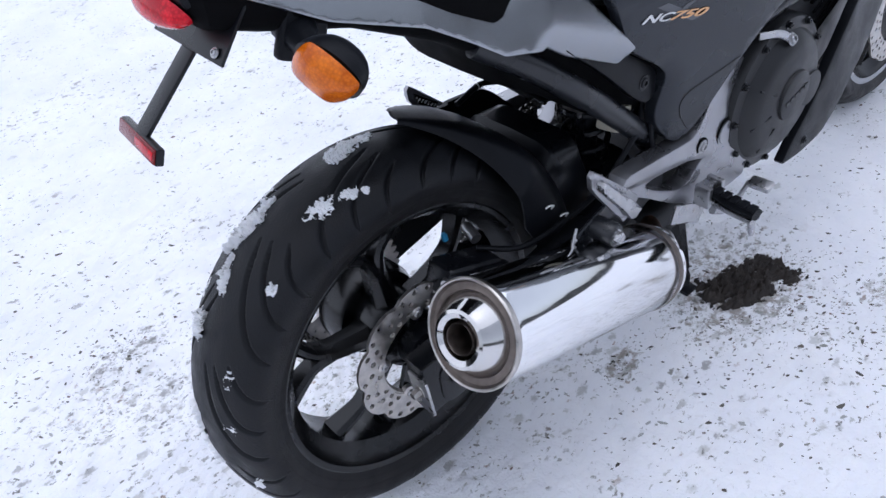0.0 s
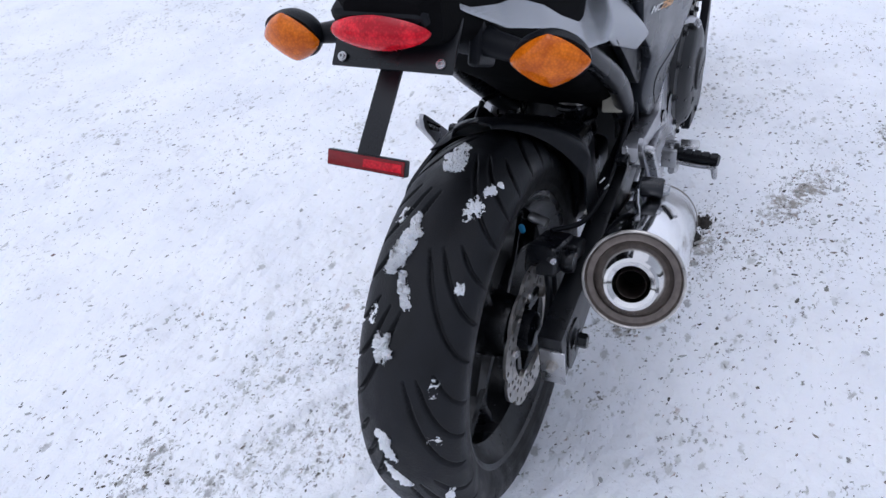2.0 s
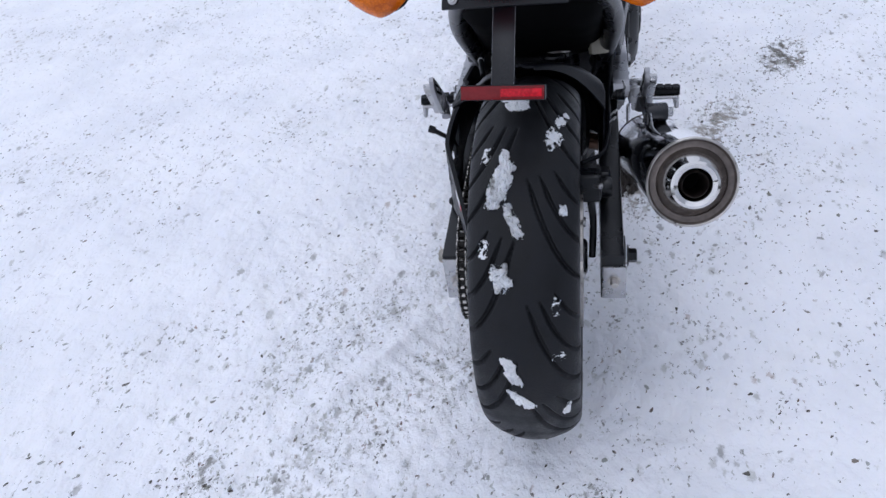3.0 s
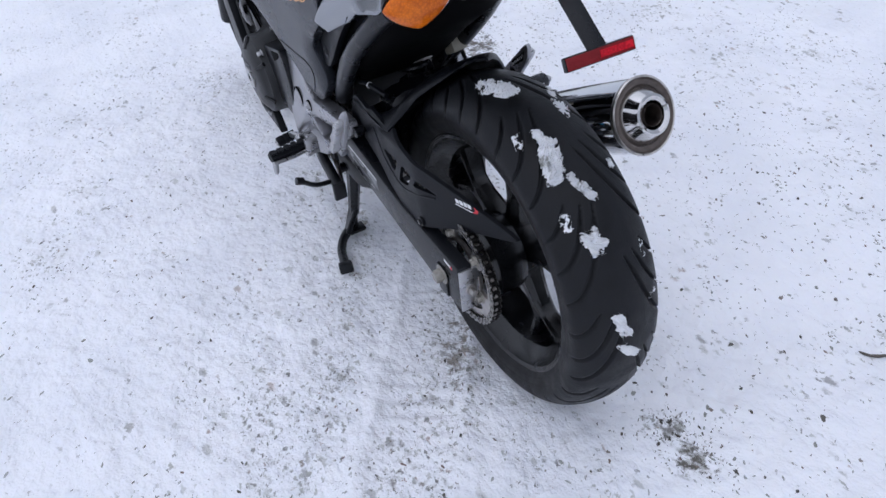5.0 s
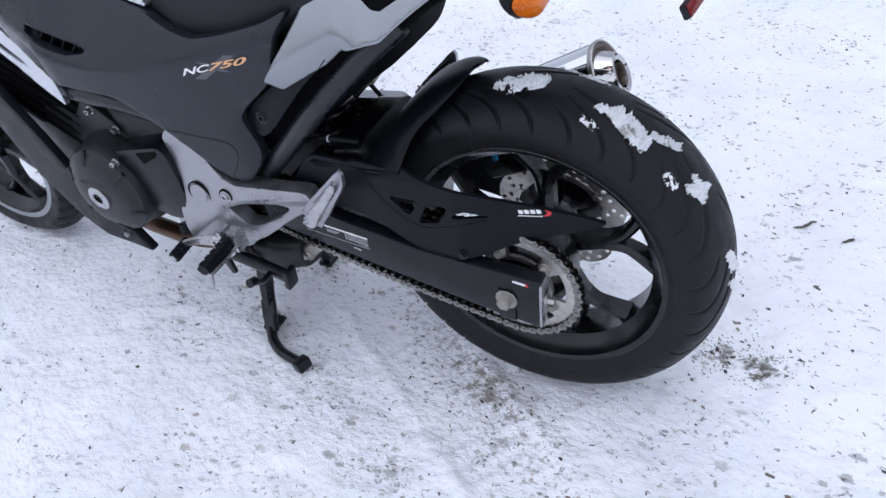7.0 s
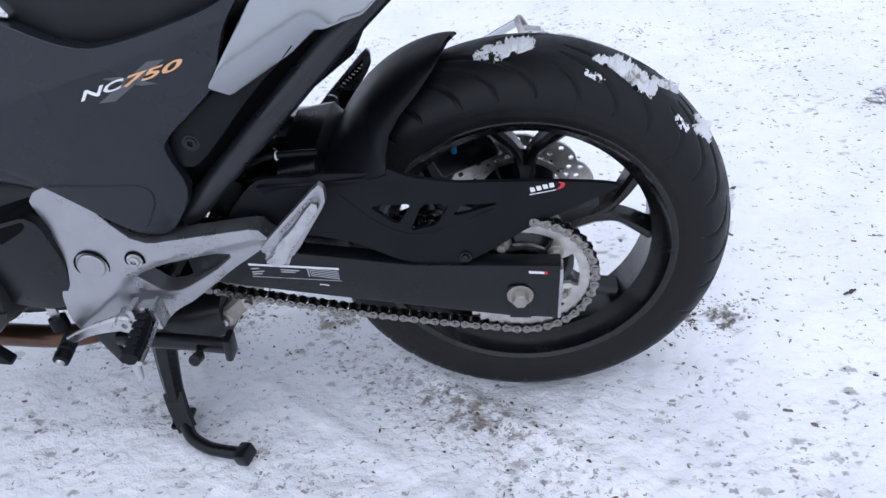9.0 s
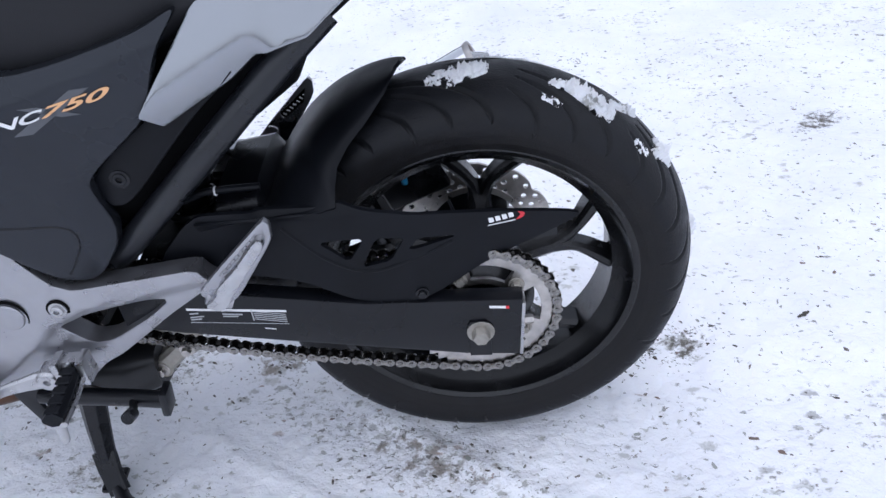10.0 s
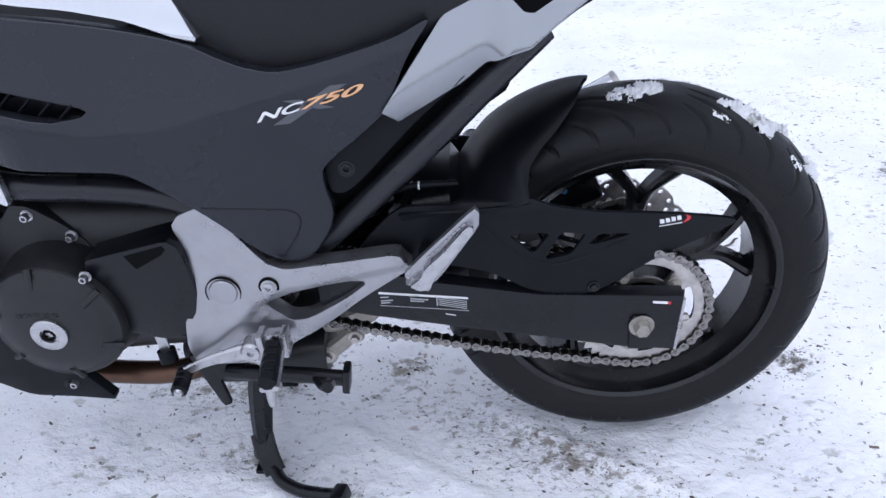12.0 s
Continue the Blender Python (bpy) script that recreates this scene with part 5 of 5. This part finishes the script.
tl = part("tail_light", placed(lens_shape(0.060, 0.021, 0.022, 1.7), pose(-0.163, 0, 0.566, 0, -22, 0)), REDLENS, bike, "glossy red tail light lens", smooth=60)
part("lamp_housing", placed(block((0.03, 0.118, 0.04), (0, 0, 0), (0, 0, 0), 0.012, 3), pose(-0.148, 0, 0.574, 0, -22, 0)), PLASTIC, tl)
for s in (1, -1):
    side = lambda bm: bm if s > 0 else mirror(bm)
    hs_ = lens_shape(0.044, 0.032, -0.034, 1.8)
    ind = part("indicator", side(placed(hs_, pose(-0.094, 0.168, 0.521, 0, -14, -8))), PLASTIC, bike, "amber rear indicator on a black stalk", smooth=60)
    part("lens", side(placed(lens_shape(0.044, 0.034, 0.020, 1.35), pose(-0.0955, 0.168, 0.5205, 0, -14, -8))), AMBER, ind, "amber lens", smooth=60)
    part("stalk", side(sweep([(-0.060, 0.060, 0.528), (-0.072, 0.095, 0.524), (-0.080, 0.135, 0.520)], circle(0.014, 16, 1.2), 4, [1.5, 1.0, 0.8])), PLASTIC, ind)
    part("stalk_base", side(block((0.055, 0.016, 0.06), (-0.062, 0.078, 0.523), (0, 25, 0), 0.010, 3)), PLASTIC, ind)
hold = block((0.004, 0.150, 0.070), (0, 0, 0.042), (0, 0, 0), 0.0019)
holder = part("plate_holder", placed(hold, pose(-0.160, 0, 0.512, 0, 42, 0)), SATIN, bike, "black number plate holder without a plate")
for s in (1, -1):
    part("holder_bolt", bolt((-0.1515, s * 0.061, 0.527), (-0.75, 0, 0.67), 0.0037, 0.004, False), ALU, holder, "bright screw")
part("reflector_stem", placed(block((0.005, 0.027, 0.112), (0, 0, 0), (0, 0, 0), 0.002), pose(-0.1895, 0, 0.4855, 0, 51, 0)), SATIN, holder)
ref = placed(block((0.009, 0.100, 0.018), (0, 0, 0), (0, 0, 0), 0.002), pose(-0.2335, 0.0, 0.446, 0, 25, -3))
refl = part("rear_reflector", ref, SATIN, bike, "dark red rear reflector bar")
part("reflector_face", placed(block((0.003, 0.097, 0.0155), (-0.005, 0, 0), (0, 0, 0), 0.001), pose(-0.2335, 0.0, 0.446, 0, 25, -3)), REFLECT, refl)
# brighter red strip painted as the light caught by one half of the reflector
part("reflector_glow", placed(block((0.0012, 0.048, 0.009), (-0.0066, -0.022, 0), (0, 0, 0), 0.0005), pose(-0.2335, 0.0, 0.446, 0, 25, -3)), REDLENS, refl)

for ob in [o for o in bike.children if o.name.split(".")[0] in ("tail_light", "indicator", "plate_holder", "rear_reflector")]:
    ob.location.y += 0.006
    if ob.name == "indicator.001":
        ob.location += Vector((0, 0.005, -0.006))

# engine
crank = loft([(0.56, 0.12, -0.02, 0.20), (0.62, 0.128, -0.045, 0.225), (0.80, 0.135, -0.05, 0.24), (0.95, 0.135, -0.03, 0.26), (1.05, 0.13, 0.03, 0.29), (1.12, 0.12, 0.10, 0.32)], 24, 5)
engine = part("engine", crank, ENGINE, bike, "dark grey parallel-twin engine")
# block and fins take the same shade-dark black for the engine's voids
part("cylinder_block", placed(block((0.36, 0.26, 0.20), (0, 0, 0), (0, 0, 0), 0.02, 3), pose(1.06, 0, 0.27, 0, -28, 0)), SHADE_BLACK, engine)
case_line = [(0.95, 0.19), (0.905, 0.225), (0.884, 0.247), (0.858, 0.243), (0.815, 0.209), (0.790, 0.178), (0.775, 0.12), (0.80, 0.02), (0.95, 0.02)]
part("case_cover", plate(rounded(case_line, 1, 0.15), 0.10, 0.136, None, 0.005), ENGINE, engine, "grey cast crankcase cover")
for k in range(7):
    part("fin", placed(block((0.30, 0.275, 0.004), (0, 0, -0.07 + 0.025 * k), (0, 0, 0), 0.001, 1), pose(1.05, 0, 0.27, 0, -28, 0)), SHADE_BLACK, engine)
EC = Matrix.Translation((0.848, 0, 0.078))
cov = lathe([(0.108, 0.125), (0.104, 0.150), (0.097, 0.165), (0.097, 0.190), (0.093, 0.197), (0.086, 0.200), (0.080, 0.206), (0.070, 0.212), (0.05, 0.216), (0.03, 0.217), (0.0, 0.217)], 80, matrix=EC)
ribs = []
for k in range(6):
    a = radians(25 + 60 * k)
    ribs.append(sweep([(0.848 + 0.070 * math.cos(a), 0.210, 0.078 + 0.070 * math.sin(a)), (0.848 + 0.097 * math.cos(a), 0.196, 0.078 + 0.097 * math.sin(a))], rect(0.010, 0.010, 0.3), 2))
gen = part("generator_cover", cov, ENGINE, engine, "round dark grey generator cover")
for rb in ribs:
    part("cover_rib", rb, ENGINE, engine)
part("timing_cap", lathe([(0.026, 0.215), (0.026, 0.221), (0.023, 0.223), (0.012, 0.223), (0.011, 0.219), (0, 0.219)], 40, matrix=EC), ALU, engine, "bright timing cap")
# black hexagon ring painted as the shade inside the socket
part("cap_socket", lathe([(0.010, 0.2195), (0.010, 0.2222), (0.007, 0.2222), (0.007, 0.2195)], 6, True, EC), SOOT_SHADE, engine)
for k in range(5):
    part("logo_shape", placed(block((0.009, 0.0012, 0.007), (0.830 + 0.013 * k, 0.2168, 0.112 - 0.001 * abs(k - 2)), (0, 0, 0), 0.0004, 1), Matrix.Identity(4)), SATIN, engine)
sp_line = [(0.79, 0.175), (0.72, 0.190), (0.659, 0.203), (0.642, 0.190), (0.634, 0.123), (0.652, 0.040), (0.70, 0.032), (0.76, 0.05)]
spc = part("sprocket_cover", plate(rounded(sp_line, 1, 0.15), 0.125, 0.181, None, 0.006), SATIN, engine, "satin black sprocket cover")
# flat black sheet laid on the cover as the shade of its recess
part("cover_recess_shade", plate([(0.721, 0.182), (0.690, 0.189), (0.664, 0.195), (0.661, 0.189), (0.668, 0.181), (0.709, 0.160)], 0.1805, 0.1822, None, 0), SOOT_SHADE, engine)
for x, y, z in ((0.782, 0.196, 0.155), (0.813, 0.143, 0.191), (0.867, 0.141, 0.226), (0.925, 0.196, 0.095), (0.86, 0.196, -0.035)):
    part("case_bolt", bolt((x, y - 0.006, z), (0, 1, 0), 0.006, 0.012, False), ALU, engine, "bright case bolt")
clip = part("wire_clip", sweep([(0.752, 0.142, 0.040), (0.737, 0.144, 0.030), (0.733, 0.145, 0.016), (0.729, 0.148, -0.022)], rect(0.017, 0.004, 0.2), 4), ALU, engine, "bright bent wire clip")
part("clip_bolt", bolt((0.740, 0.145, 0.032), (0, 1, 0), 0.006, 0.006, False), STEEL, clip)
part("clip_rubber", sweep([(0.730, 0.146, -0.016), (0.727, 0.151, -0.036)], circle(0.014, 14), 1), PLASTIC, clip)
RC = Matrix.Translation((0.742, 0, 0.115))
clutch = mirror(lathe([(0.138, 0.12), (0.138, 0.172), (0.134, 0.180), (0.116, 0.184), (0.104, 0.198), (0.085, 0.206), (0.0, 0.208)], 80, matrix=RC))
cc = part("clutch_cover", clutch, ENGINE, engine, "round dark grey clutch cover")
part("cover_boss", mirror(lathe([(0.046, 0.204), (0.044, 0.212), (0.040, 0.2135), (0.0, 0.2135)], 48, matrix=Matrix.Translation((0.752, 0, 0.118)))), ENGINE, engine)
part("cover_boss", mirror(lathe([(0.034, 0.196), (0.032, 0.209), (0.0, 0.210)], 40, matrix=Matrix.Translation((0.812, 0, 0.105)))), ENGINE, engine)
for k in range(5):
    part("logo_shape", block((0.010, 0.0012, 0.008), (0.725 + 0.0135 * k, -0.2142, 0.115 + 0.003 * k), (0, -12, 0), 0.0004, 1), SATIN, engine)
for k in range(3):
    a = radians(150 + 40 * k)
    part("cover_rib", sweep([(0.742 + 0.055 * math.cos(a), -0.2075, 0.115 + 0.055 * math.sin(a)), (0.742 + 0.103 * math.cos(a), -0.199, 0.115 + 0.103 * math.sin(a))], rect(0.004, 0.004, 0.3), 2), SATIN, engine)
part("clutch_arm", sweep([(0.675, -0.17, 0.246), (0.70, -0.190, 0.246), (0.728, -0.197, 0.228)], rect(0.013, 0.006, 0.3), 4), ALU, engine, "bright clutch arm")
part("clutch_bolt", bolt((0.728, -0.198, 0.228), (0, -0.9, 0.4), 0.0075, 0.007, False), ALU, engine)
part("clutch_cable", sweep([(0.67, -0.165, 0.266), (0.72, -0.15, 0.31), (0.86, -0.14, 0.40), (1.0, -0.13, 0.50)], circle(0.006, 8), 6), PLASTIC, bike)
for k in range(12):
    a = radians(30 + 30 * k)
    part("case_bolt", bolt((0.742 + 0.128 * math.cos(a), -0.181, 0.115 + 0.128 * math.sin(a)), (0, -1, 0), 0.005, 0.008, False), SATIN, engine)
belly = [(0.800, -0.071), (0.86, -0.062), (0.93, -0.055), (1.00, -0.02), (1.09, 0.07), (1.15, 0.20), (1.14, 0.30), (1.06, 0.28), (0.98, 0.17), (0.92, 0.07), (0.88, 0.015), (0.845, -0.005)]
for s in (1, -1):
    side = lambda bm: bm if s > 0 else mirror(bm)
    if s < 0:
        belly = [(0.79, -0.055), (0.86, -0.062), (0.93, -0.055), (1.0, -0.02), (1.09, 0.07), (1.15, 0.2), (1.14, 0.3), (1.03, 0.28), (0.95, 0.19), (0.90, 0.10), (0.86, 0.035), (0.82, -0.01)]
    bp_ = part("belly_pan", side(plate(rounded(belly, 1, 0.12), 0.176, 0.194, lambda x, z: -0.10 * max(0, x - 0.95), 0.004, 0.03)), PLASTIC, bike, "matt black belly pan side")
    part("pan_screw", side(bolt((0.868, 0.193, -0.038), (0, 1, 0), 0.007, 0.005, False)), SATIN, bp_)
part("radiator", placed(block((0.05, 0.30, 0.30), (0, 0, 0), (0, 0, 0), 0.01), pose(1.19, 0, 0.36, 0, -15, 0)), SATIN, bike, "black radiator")

# front wheel and fork
FW = (1.560, 0, -0.018)
rim, spokes = cast_wheel(0.231, 0.052, 0.29, 60, 0.05)
front_wheel = part("front_wheel", placed(rim, Matrix.Translation(FW)), RIM, bike, "black cast front wheel")
for sp in spokes:
    part("spoke", placed(sp, Matrix.Translation(FW)), RIM, front_wheel)
ftyre = new("tyre", tyre(0.300, 0.060, 0.224, 11, False))
ftyre.parent, ftyre.location = front_wheel, FW
tagged(ftyre, "black front road tyre")
for s in (1, -1):
    part("rim_stripe", lathe([(0.2325, s * 0.0535), (0.218, s * 0.0525), (0.218, s * 0.051), (0.2325, s * 0.052)], 96, True, Matrix.Translation(FW)), SILVER, front_wheel, "grey rim stripe")
part("brake_disc", placed(brake_disc(0.16, 0.12, 12, 40, -0.066), Matrix.Translation(FW)), STEEL, front_wheel, "front brake disc", smooth=20)
fk = bmesh.new()
for s in (1, -1):
    join(fk, sweep([(1.56, s * 0.095, -0.02), (1.455, s * 0.095, 0.19)], circle(0.029, 20), 1))
    join(fk, sweep([(1.455, s * 0.095, 0.18), (1.295, s * 0.095, 0.50)], circle(0.0205, 20), 1))
part("fork", fk, SATIN, bike, "black front fork")
fend = lathe([(0.318, -0.068), (0.332, -0.05), (0.338, 0.0), (0.332, 0.05), (0.318, 0.068), (0.314, 0.066), (0.328, 0.048), (0.334, 0.0), (0.328, -0.048), (0.314, -0.066)], 96, True)
for v in [v for v in fend.verts if not 20 < math.degrees(math.atan2(v.co.z, v.co.x)) < 165]:
    fend.verts.remove(v)
part("front_mudguard", placed(fend, Matrix.Translation(FW)), GRAPHITE, bike, "dark grey front mudguard")

# ---------- snow and dirt lying about ----------
bike_m = bike.matrix_world @ Matrix.Translation((0, 0, BASE))


def tyre_point(angle, y, lift=0.0):
    yy = abs(y)
    r = float(np.interp(yy, [0, 0.02, 0.036, 0.06, 0.0756, 0.08], [0.312, 0.310, 0.306, 0.295, 0.280, 0.262])) + lift
    return bike_m @ Vector((r * math.cos(angle), y, r * math.sin(angle)))


def snow_clump(angle, y, long, wide, skew, thick, seed, holes=0.0, label="ragged snow clump stuck to the tyre tread"):
    """A crust of snow on the tread, with a ragged edge; long and wide in metres."""
    bm, n = bmesh.new(), 84
    grid, rnd = {}, random.Random(seed)
    oz = rnd.random() * 50
    for i in range(n + 1):
        for j in range(n + 1):
            u, v = 2 * i / n - 1, 2 * j / n - 1
            at = angle + (u * long) / 0.312
            yy = y + v * wide + skew * u * long
            if abs(yy) > 0.078:
                continue
            rag = noise.fractal(Vector((u * long * 70 + oz, v * wide * 70, oz)), 0.35, 2.1, 6) * 0.62
            big = noise.noise(Vector((u * 1.9 + oz, v * 1.3, 3 + oz))) * 0.45
            body = 1 - (abs(u) ** 2.2 + abs(v) ** 2.2) + rag + big - (0.30 + holes) * abs(noise.fractal(Vector((u * long * 110, v * wide * 110, oz + 9)), 1.0, 2.0, 3)) * 2
            lump = 0.4 + 1.3 * abs(noise.fractal(Vector((u * long * 120, v * wide * 120, oz + 4)), 0.7, 2.0, 4))
            lift = thick * min(1, max(0.12, body * 1.8)) * lump
            grid[i, j] = (bm.verts.new(tyre_point(at, yy, lift if body > 0 else -0.002)), body)
    for i in range(n):
        for j in range(n):
            c = [grid.get(k) for k in ((i, j), (i + 1, j), (i + 1, j + 1), (i, j + 1))]
            if all(c) and max(k[1] for k in c) > 0.0:
                bm.faces.new([k[0] for k in c])
    bmesh.ops.delete(bm, geom=[v for v in bm.verts if not v.link_faces], context="VERTS")
    ob = new("snow_clump", finish(bm, "snow_clump", CLUMP, 60))
    return tagged(ob, label, "snow", "snow on the tyre")


D = math.radians
snow_clump(D(91), 0.016, 0.030, 0.020, -0.25, 0.006, 1)
snow_clump(D(84), 0.020, 0.016, 0.016, 0.0, 0.003, 2, 0.5)
snow_clump(D(106), -0.044, 0.026, 0.013, 0.1, 0.003, 3, 0.6)
snow_clump(D(99), -0.052, 0.016, 0.008, 0.1, 0.003, 4, 0.4)
snow_clump(D(114), 0.024, 0.022, 0.008, -0.15, 0.006, 5)
snow_clump(D(121), 0.030, 0.036, 0.017, 0.25, 0.008, 6)
snow_clump(D(131), 0.010, 0.026, 0.010, -0.35, 0.007, 7)
snow_clump(D(145.5), 0.027, 0.022, 0.016, -0.2, 0.008, 8)
snow_clump(D(111), 0.052, 0.022, 0.007, 0.2, 0.002, 9, 0.8)
snow_clump(D(127.5), -0.058, 0.010, 0.008, 0.0, 0.003, 10, 0.2)
snow_clump(D(95), -0.060, 0.006, 0.005, 0.0, 0.003, 11)
snow_clump(D(172), 0.018, 0.030, 0.012, -0.3, 0.006, 12)
snow_clump(D(182), 0.006, 0.020, 0.012, -0.8, 0.005, 13)
snow_clump(D(153), -0.048, 0.014, 0.007, 0.0, 0.0018, 14, 0.8)
snow_clump(D(168), -0.050, 0.010, 0.010, 0.0, 0.0018, 15, 0.5)
snow_clump(D(190), -0.060, 0.014, 0.007, 0.1, 0.004, 16, 0.3)
snow_clump(D(138), 0.052, 0.018, 0.008, 0.1, 0.0018, 17, 0.8)

# heap of mud where the stand has broken the snow
bm, n = bmesh.new(), 70
grid = {}
for i in range(n + 1):
    for j in range(n + 1):
        u, v = 2 * i / n - 1, 2 * j / n - 1
        x, y = 0.745 + 0.11 * u, -0.190 + 0.060 * v - 0.03 * u
        edge = 0.9 - (abs(u) ** 2 + abs(v) ** 2) + 0.95 * noise.fractal(Vector((u * 3.4, v * 2.6, 5.5)), 0.7, 2.0, 6)
        lump = abs(noise.fractal(Vector((x * 45, y * 45, 2.0)), 1.0, 2.0, 5))
        z = height_at(x, y) + (0.003 + 0.040 * min(1, edge) * (0.2 + lump) if edge > 0 else -0.004)
        grid[i, j] = (bm.verts.new((x, y, z)), edge)
for i in range(n):
    for j in range(n):
        c = [grid[k] for k in ((i, j), (i + 1, j), (i + 1, j + 1), (i, j + 1))]
        if max(k[1] for k in c) > 0:
            bm.faces.new([k[0] for k in c])
bmesh.ops.delete(bm, geom=[v for v in bm.verts if not v.link_faces], context="VERTS")
tagged(new("mud_patch", finish(bm, "mud_patch", MUD, 50)), "dark brown heap of churned mud on the snow", "mud")


def flake_material():
    """Slush flakes whose tint differs from piece to piece."""
    m = material("slush_flake", (0.3, 0.3, 0.28), 0.7, var=0.3, scale=60)
    n, l = m.node_tree.nodes, m.node_tree.links
    geo, ramp_ = n.new("ShaderNodeNewGeometry"), n.new("ShaderNodeValToRGB")
    cr = ramp_.color_ramp
    cr.elements[0].color, cr.elements[1].color = (0.05, 0.046, 0.04, 1), (0.42, 0.43, 0.43, 1)
    for at, tint in ((0.18, (0.11, 0.105, 0.09, 1)), (0.27, (0.18, 0.12, 0.10, 1)), (0.42, (0.22, 0.225, 0.20, 1)), (0.7, (0.34, 0.35, 0.335, 1))):
        cr.elements.new(at).color = tint
    l.new(geo.outputs["Random Per Island"], ramp_.inputs[0])
    l.new(ramp_.outputs[0], n["Principled BSDF"].inputs["Base Color"])
    return m


FLAKE = flake_material()


def crumbs(name, spots, mat, label, seed, rise=0.45):
    """Many small broken bits, in one mesh."""
    r = np.random.default_rng(seed)
    verts, faces = [], []
    ico = bmesh.new()
    bmesh.ops.create_icosphere(ico, subdivisions=1, radius=1.0)
    base = np.array([v.co for v in ico.verts])
    tris = [tuple(v.index for v in f.verts) for f in ico.faces]
    ico.free()
    px, py = np.array([s[0] for s in spots]), np.array([s[1] for s in spots])
    zz = ground_height(px, py)
    for (x, y, size), z in zip(spots, zz):
        p = base * (1 + 0.45 * r.uniform(-1, 1, (len(base), 1))) * size * [1.15, r.uniform(0.25, 0.7), r.uniform(0.7, 1.3) * rise]
        a = r.normal(-0.55, 0.6)
        c, s = math.cos(a), math.sin(a)
        p = np.stack([c * p[:, 0] - s * p[:, 1] + x, s * p[:, 0] + c * p[:, 1] + y, p[:, 2] + z + size * rise * 0.35], -1)
        k = len(verts)
        verts += p.tolist()
        faces += [(a_ + k, b_ + k, c_ + k) for a_, b_, c_ in tris]
    me = bpy.data.meshes.new(name)
    me.from_pydata(verts, [], faces)
    me.materials.append(mat)
    tagged(new(name, me), label, "grit", kind="stuff")


r = np.random.default_rng(9)


def dirt_share(x, y):
    """How dirty the snow is at a place: clean beside the bike's left flank, dirty in bands."""
    patch = 0.5 + value_noise(x * 2.4, y * 2.4, 11) + 0.5 * value_noise(x * 7, y * 7, 12)
    band = np.exp(-(((0.5 * x + 0.87 * y - 0.36) / 0.13) ** 2)) * (x < 0.2) + 0.8 * np.exp(-(((0.45 * x + 0.9 * y + 0.02) / 0.16) ** 2)) * (y < 0)
    clean = np.exp(-(((x - 0.55) / 0.5) ** 2 + ((y - 0.40) / 0.35) ** 2))
    return np.clip(patch * (0.5 + 1.1 * band + 0.2 * (y < -0.1)) * (1 - 0.75 * clean), 0, 1)


px_, py_ = r.uniform(-1.6, 2.2, 60000), r.uniform(-1.6, 2.0, 60000)
share, pick = dirt_share(px_, py_), r.random(60000)
spots = [(x, y, 0.0008 + 0.0011 * k + 0.0022 * k**6) for x, y, k in zip(px_[pick < 0.06 * share], py_[pick < 0.06 * share], r.random(60000))]
for cx_, cy_, sx_, sy_, k in ((0.72, -0.22, 0.16, 0.12, 420), (1.02, -0.45, 0.16, 0.06, 160), (1.42, -0.7, 0.10, 0.06, 120), (-0.31, -0.12, 0.07, 0.04, 130), (0.12, 0.11, 0.10, 0.04, 40), (-0.3, 0.63, 0.09, 0.05, 90), (0.4, -0.145, 0.05, 0.03, 40), (0.45, -0.45, 0.35, 0.25, 70)):
    for _ in range(k):
        spots.append((r.normal(cx_, sx_), r.normal(cy_, sy_), 0.0009 + 0.0016 * r.random() + 0.003 * r.random() ** 5))
crumbs("dirt_grit", spots, CRUMB, "scattered dark dirt crumbs on the snow", 3)
sel = (pick > 0.1) & (pick < 0.1 + 0.55 * share)
flat = [(x, y, 0.0013 + 0.0022 * k + 0.0040 * k**6) for x, y, k in zip(px_[sel], py_[sel], r.random(60000))]
# heaps of flakes, drawn out the way the wheels went
hx, hy = r.uniform(-1.5, 2.0, 900), r.uniform(-1.5, 1.7, 900)
for x, y, w, k in zip(hx, hy, dirt_share(hx, hy), r.random(900)):
    if k < 0.32 * w:
        c, s = math.cos(-0.6), math.sin(-0.6)
        for _ in range(r.integers(7, 20)):
            u, v = r.normal(0, 0.022), r.normal(0, 0.008)
            flat.append((x + c * u - s * v, y + s * u + c * v, 0.0016 + 0.004 * r.random() ** 2))
crumbs("slush_flakes", flat, FLAKE, "thin grey and brown flakes of slush in the snow", 5, 0.10)


def twig(x, y, length, turn, seed):
    """A short bent twig with a knot, lying on the snow."""
    k = random.Random(seed)
    pts = []
    for i in range(7):
        f = i / 6 - 0.5
        px_, py_ = x + f * length * math.cos(turn) + k.uniform(-1, 1) * 0.002, y + f * length * math.sin(turn) + k.uniform(-1, 1) * 0.002
        pts.append((px_, py_, height_at(px_, py_) + 0.003))
    bm = sweep(pts, circle(0.0032, 8, 0.8), 3, [0.6, 1.0, 1.2, 0.8, 0.9, 0.4], up=(0, 0, 1))
    tagged(new("twig", finish(bm, "twig", CRUMB, 50)), "short dark twig lying on the snow", "twig", "twigs on the snow")


twig(-0.367, -0.566, 0.057, 0.81, 1)
twig(-0.458, -0.533, 0.033, 0.8, 2)
twig(-0.60, -0.17, 0.022, 0.4, 3)
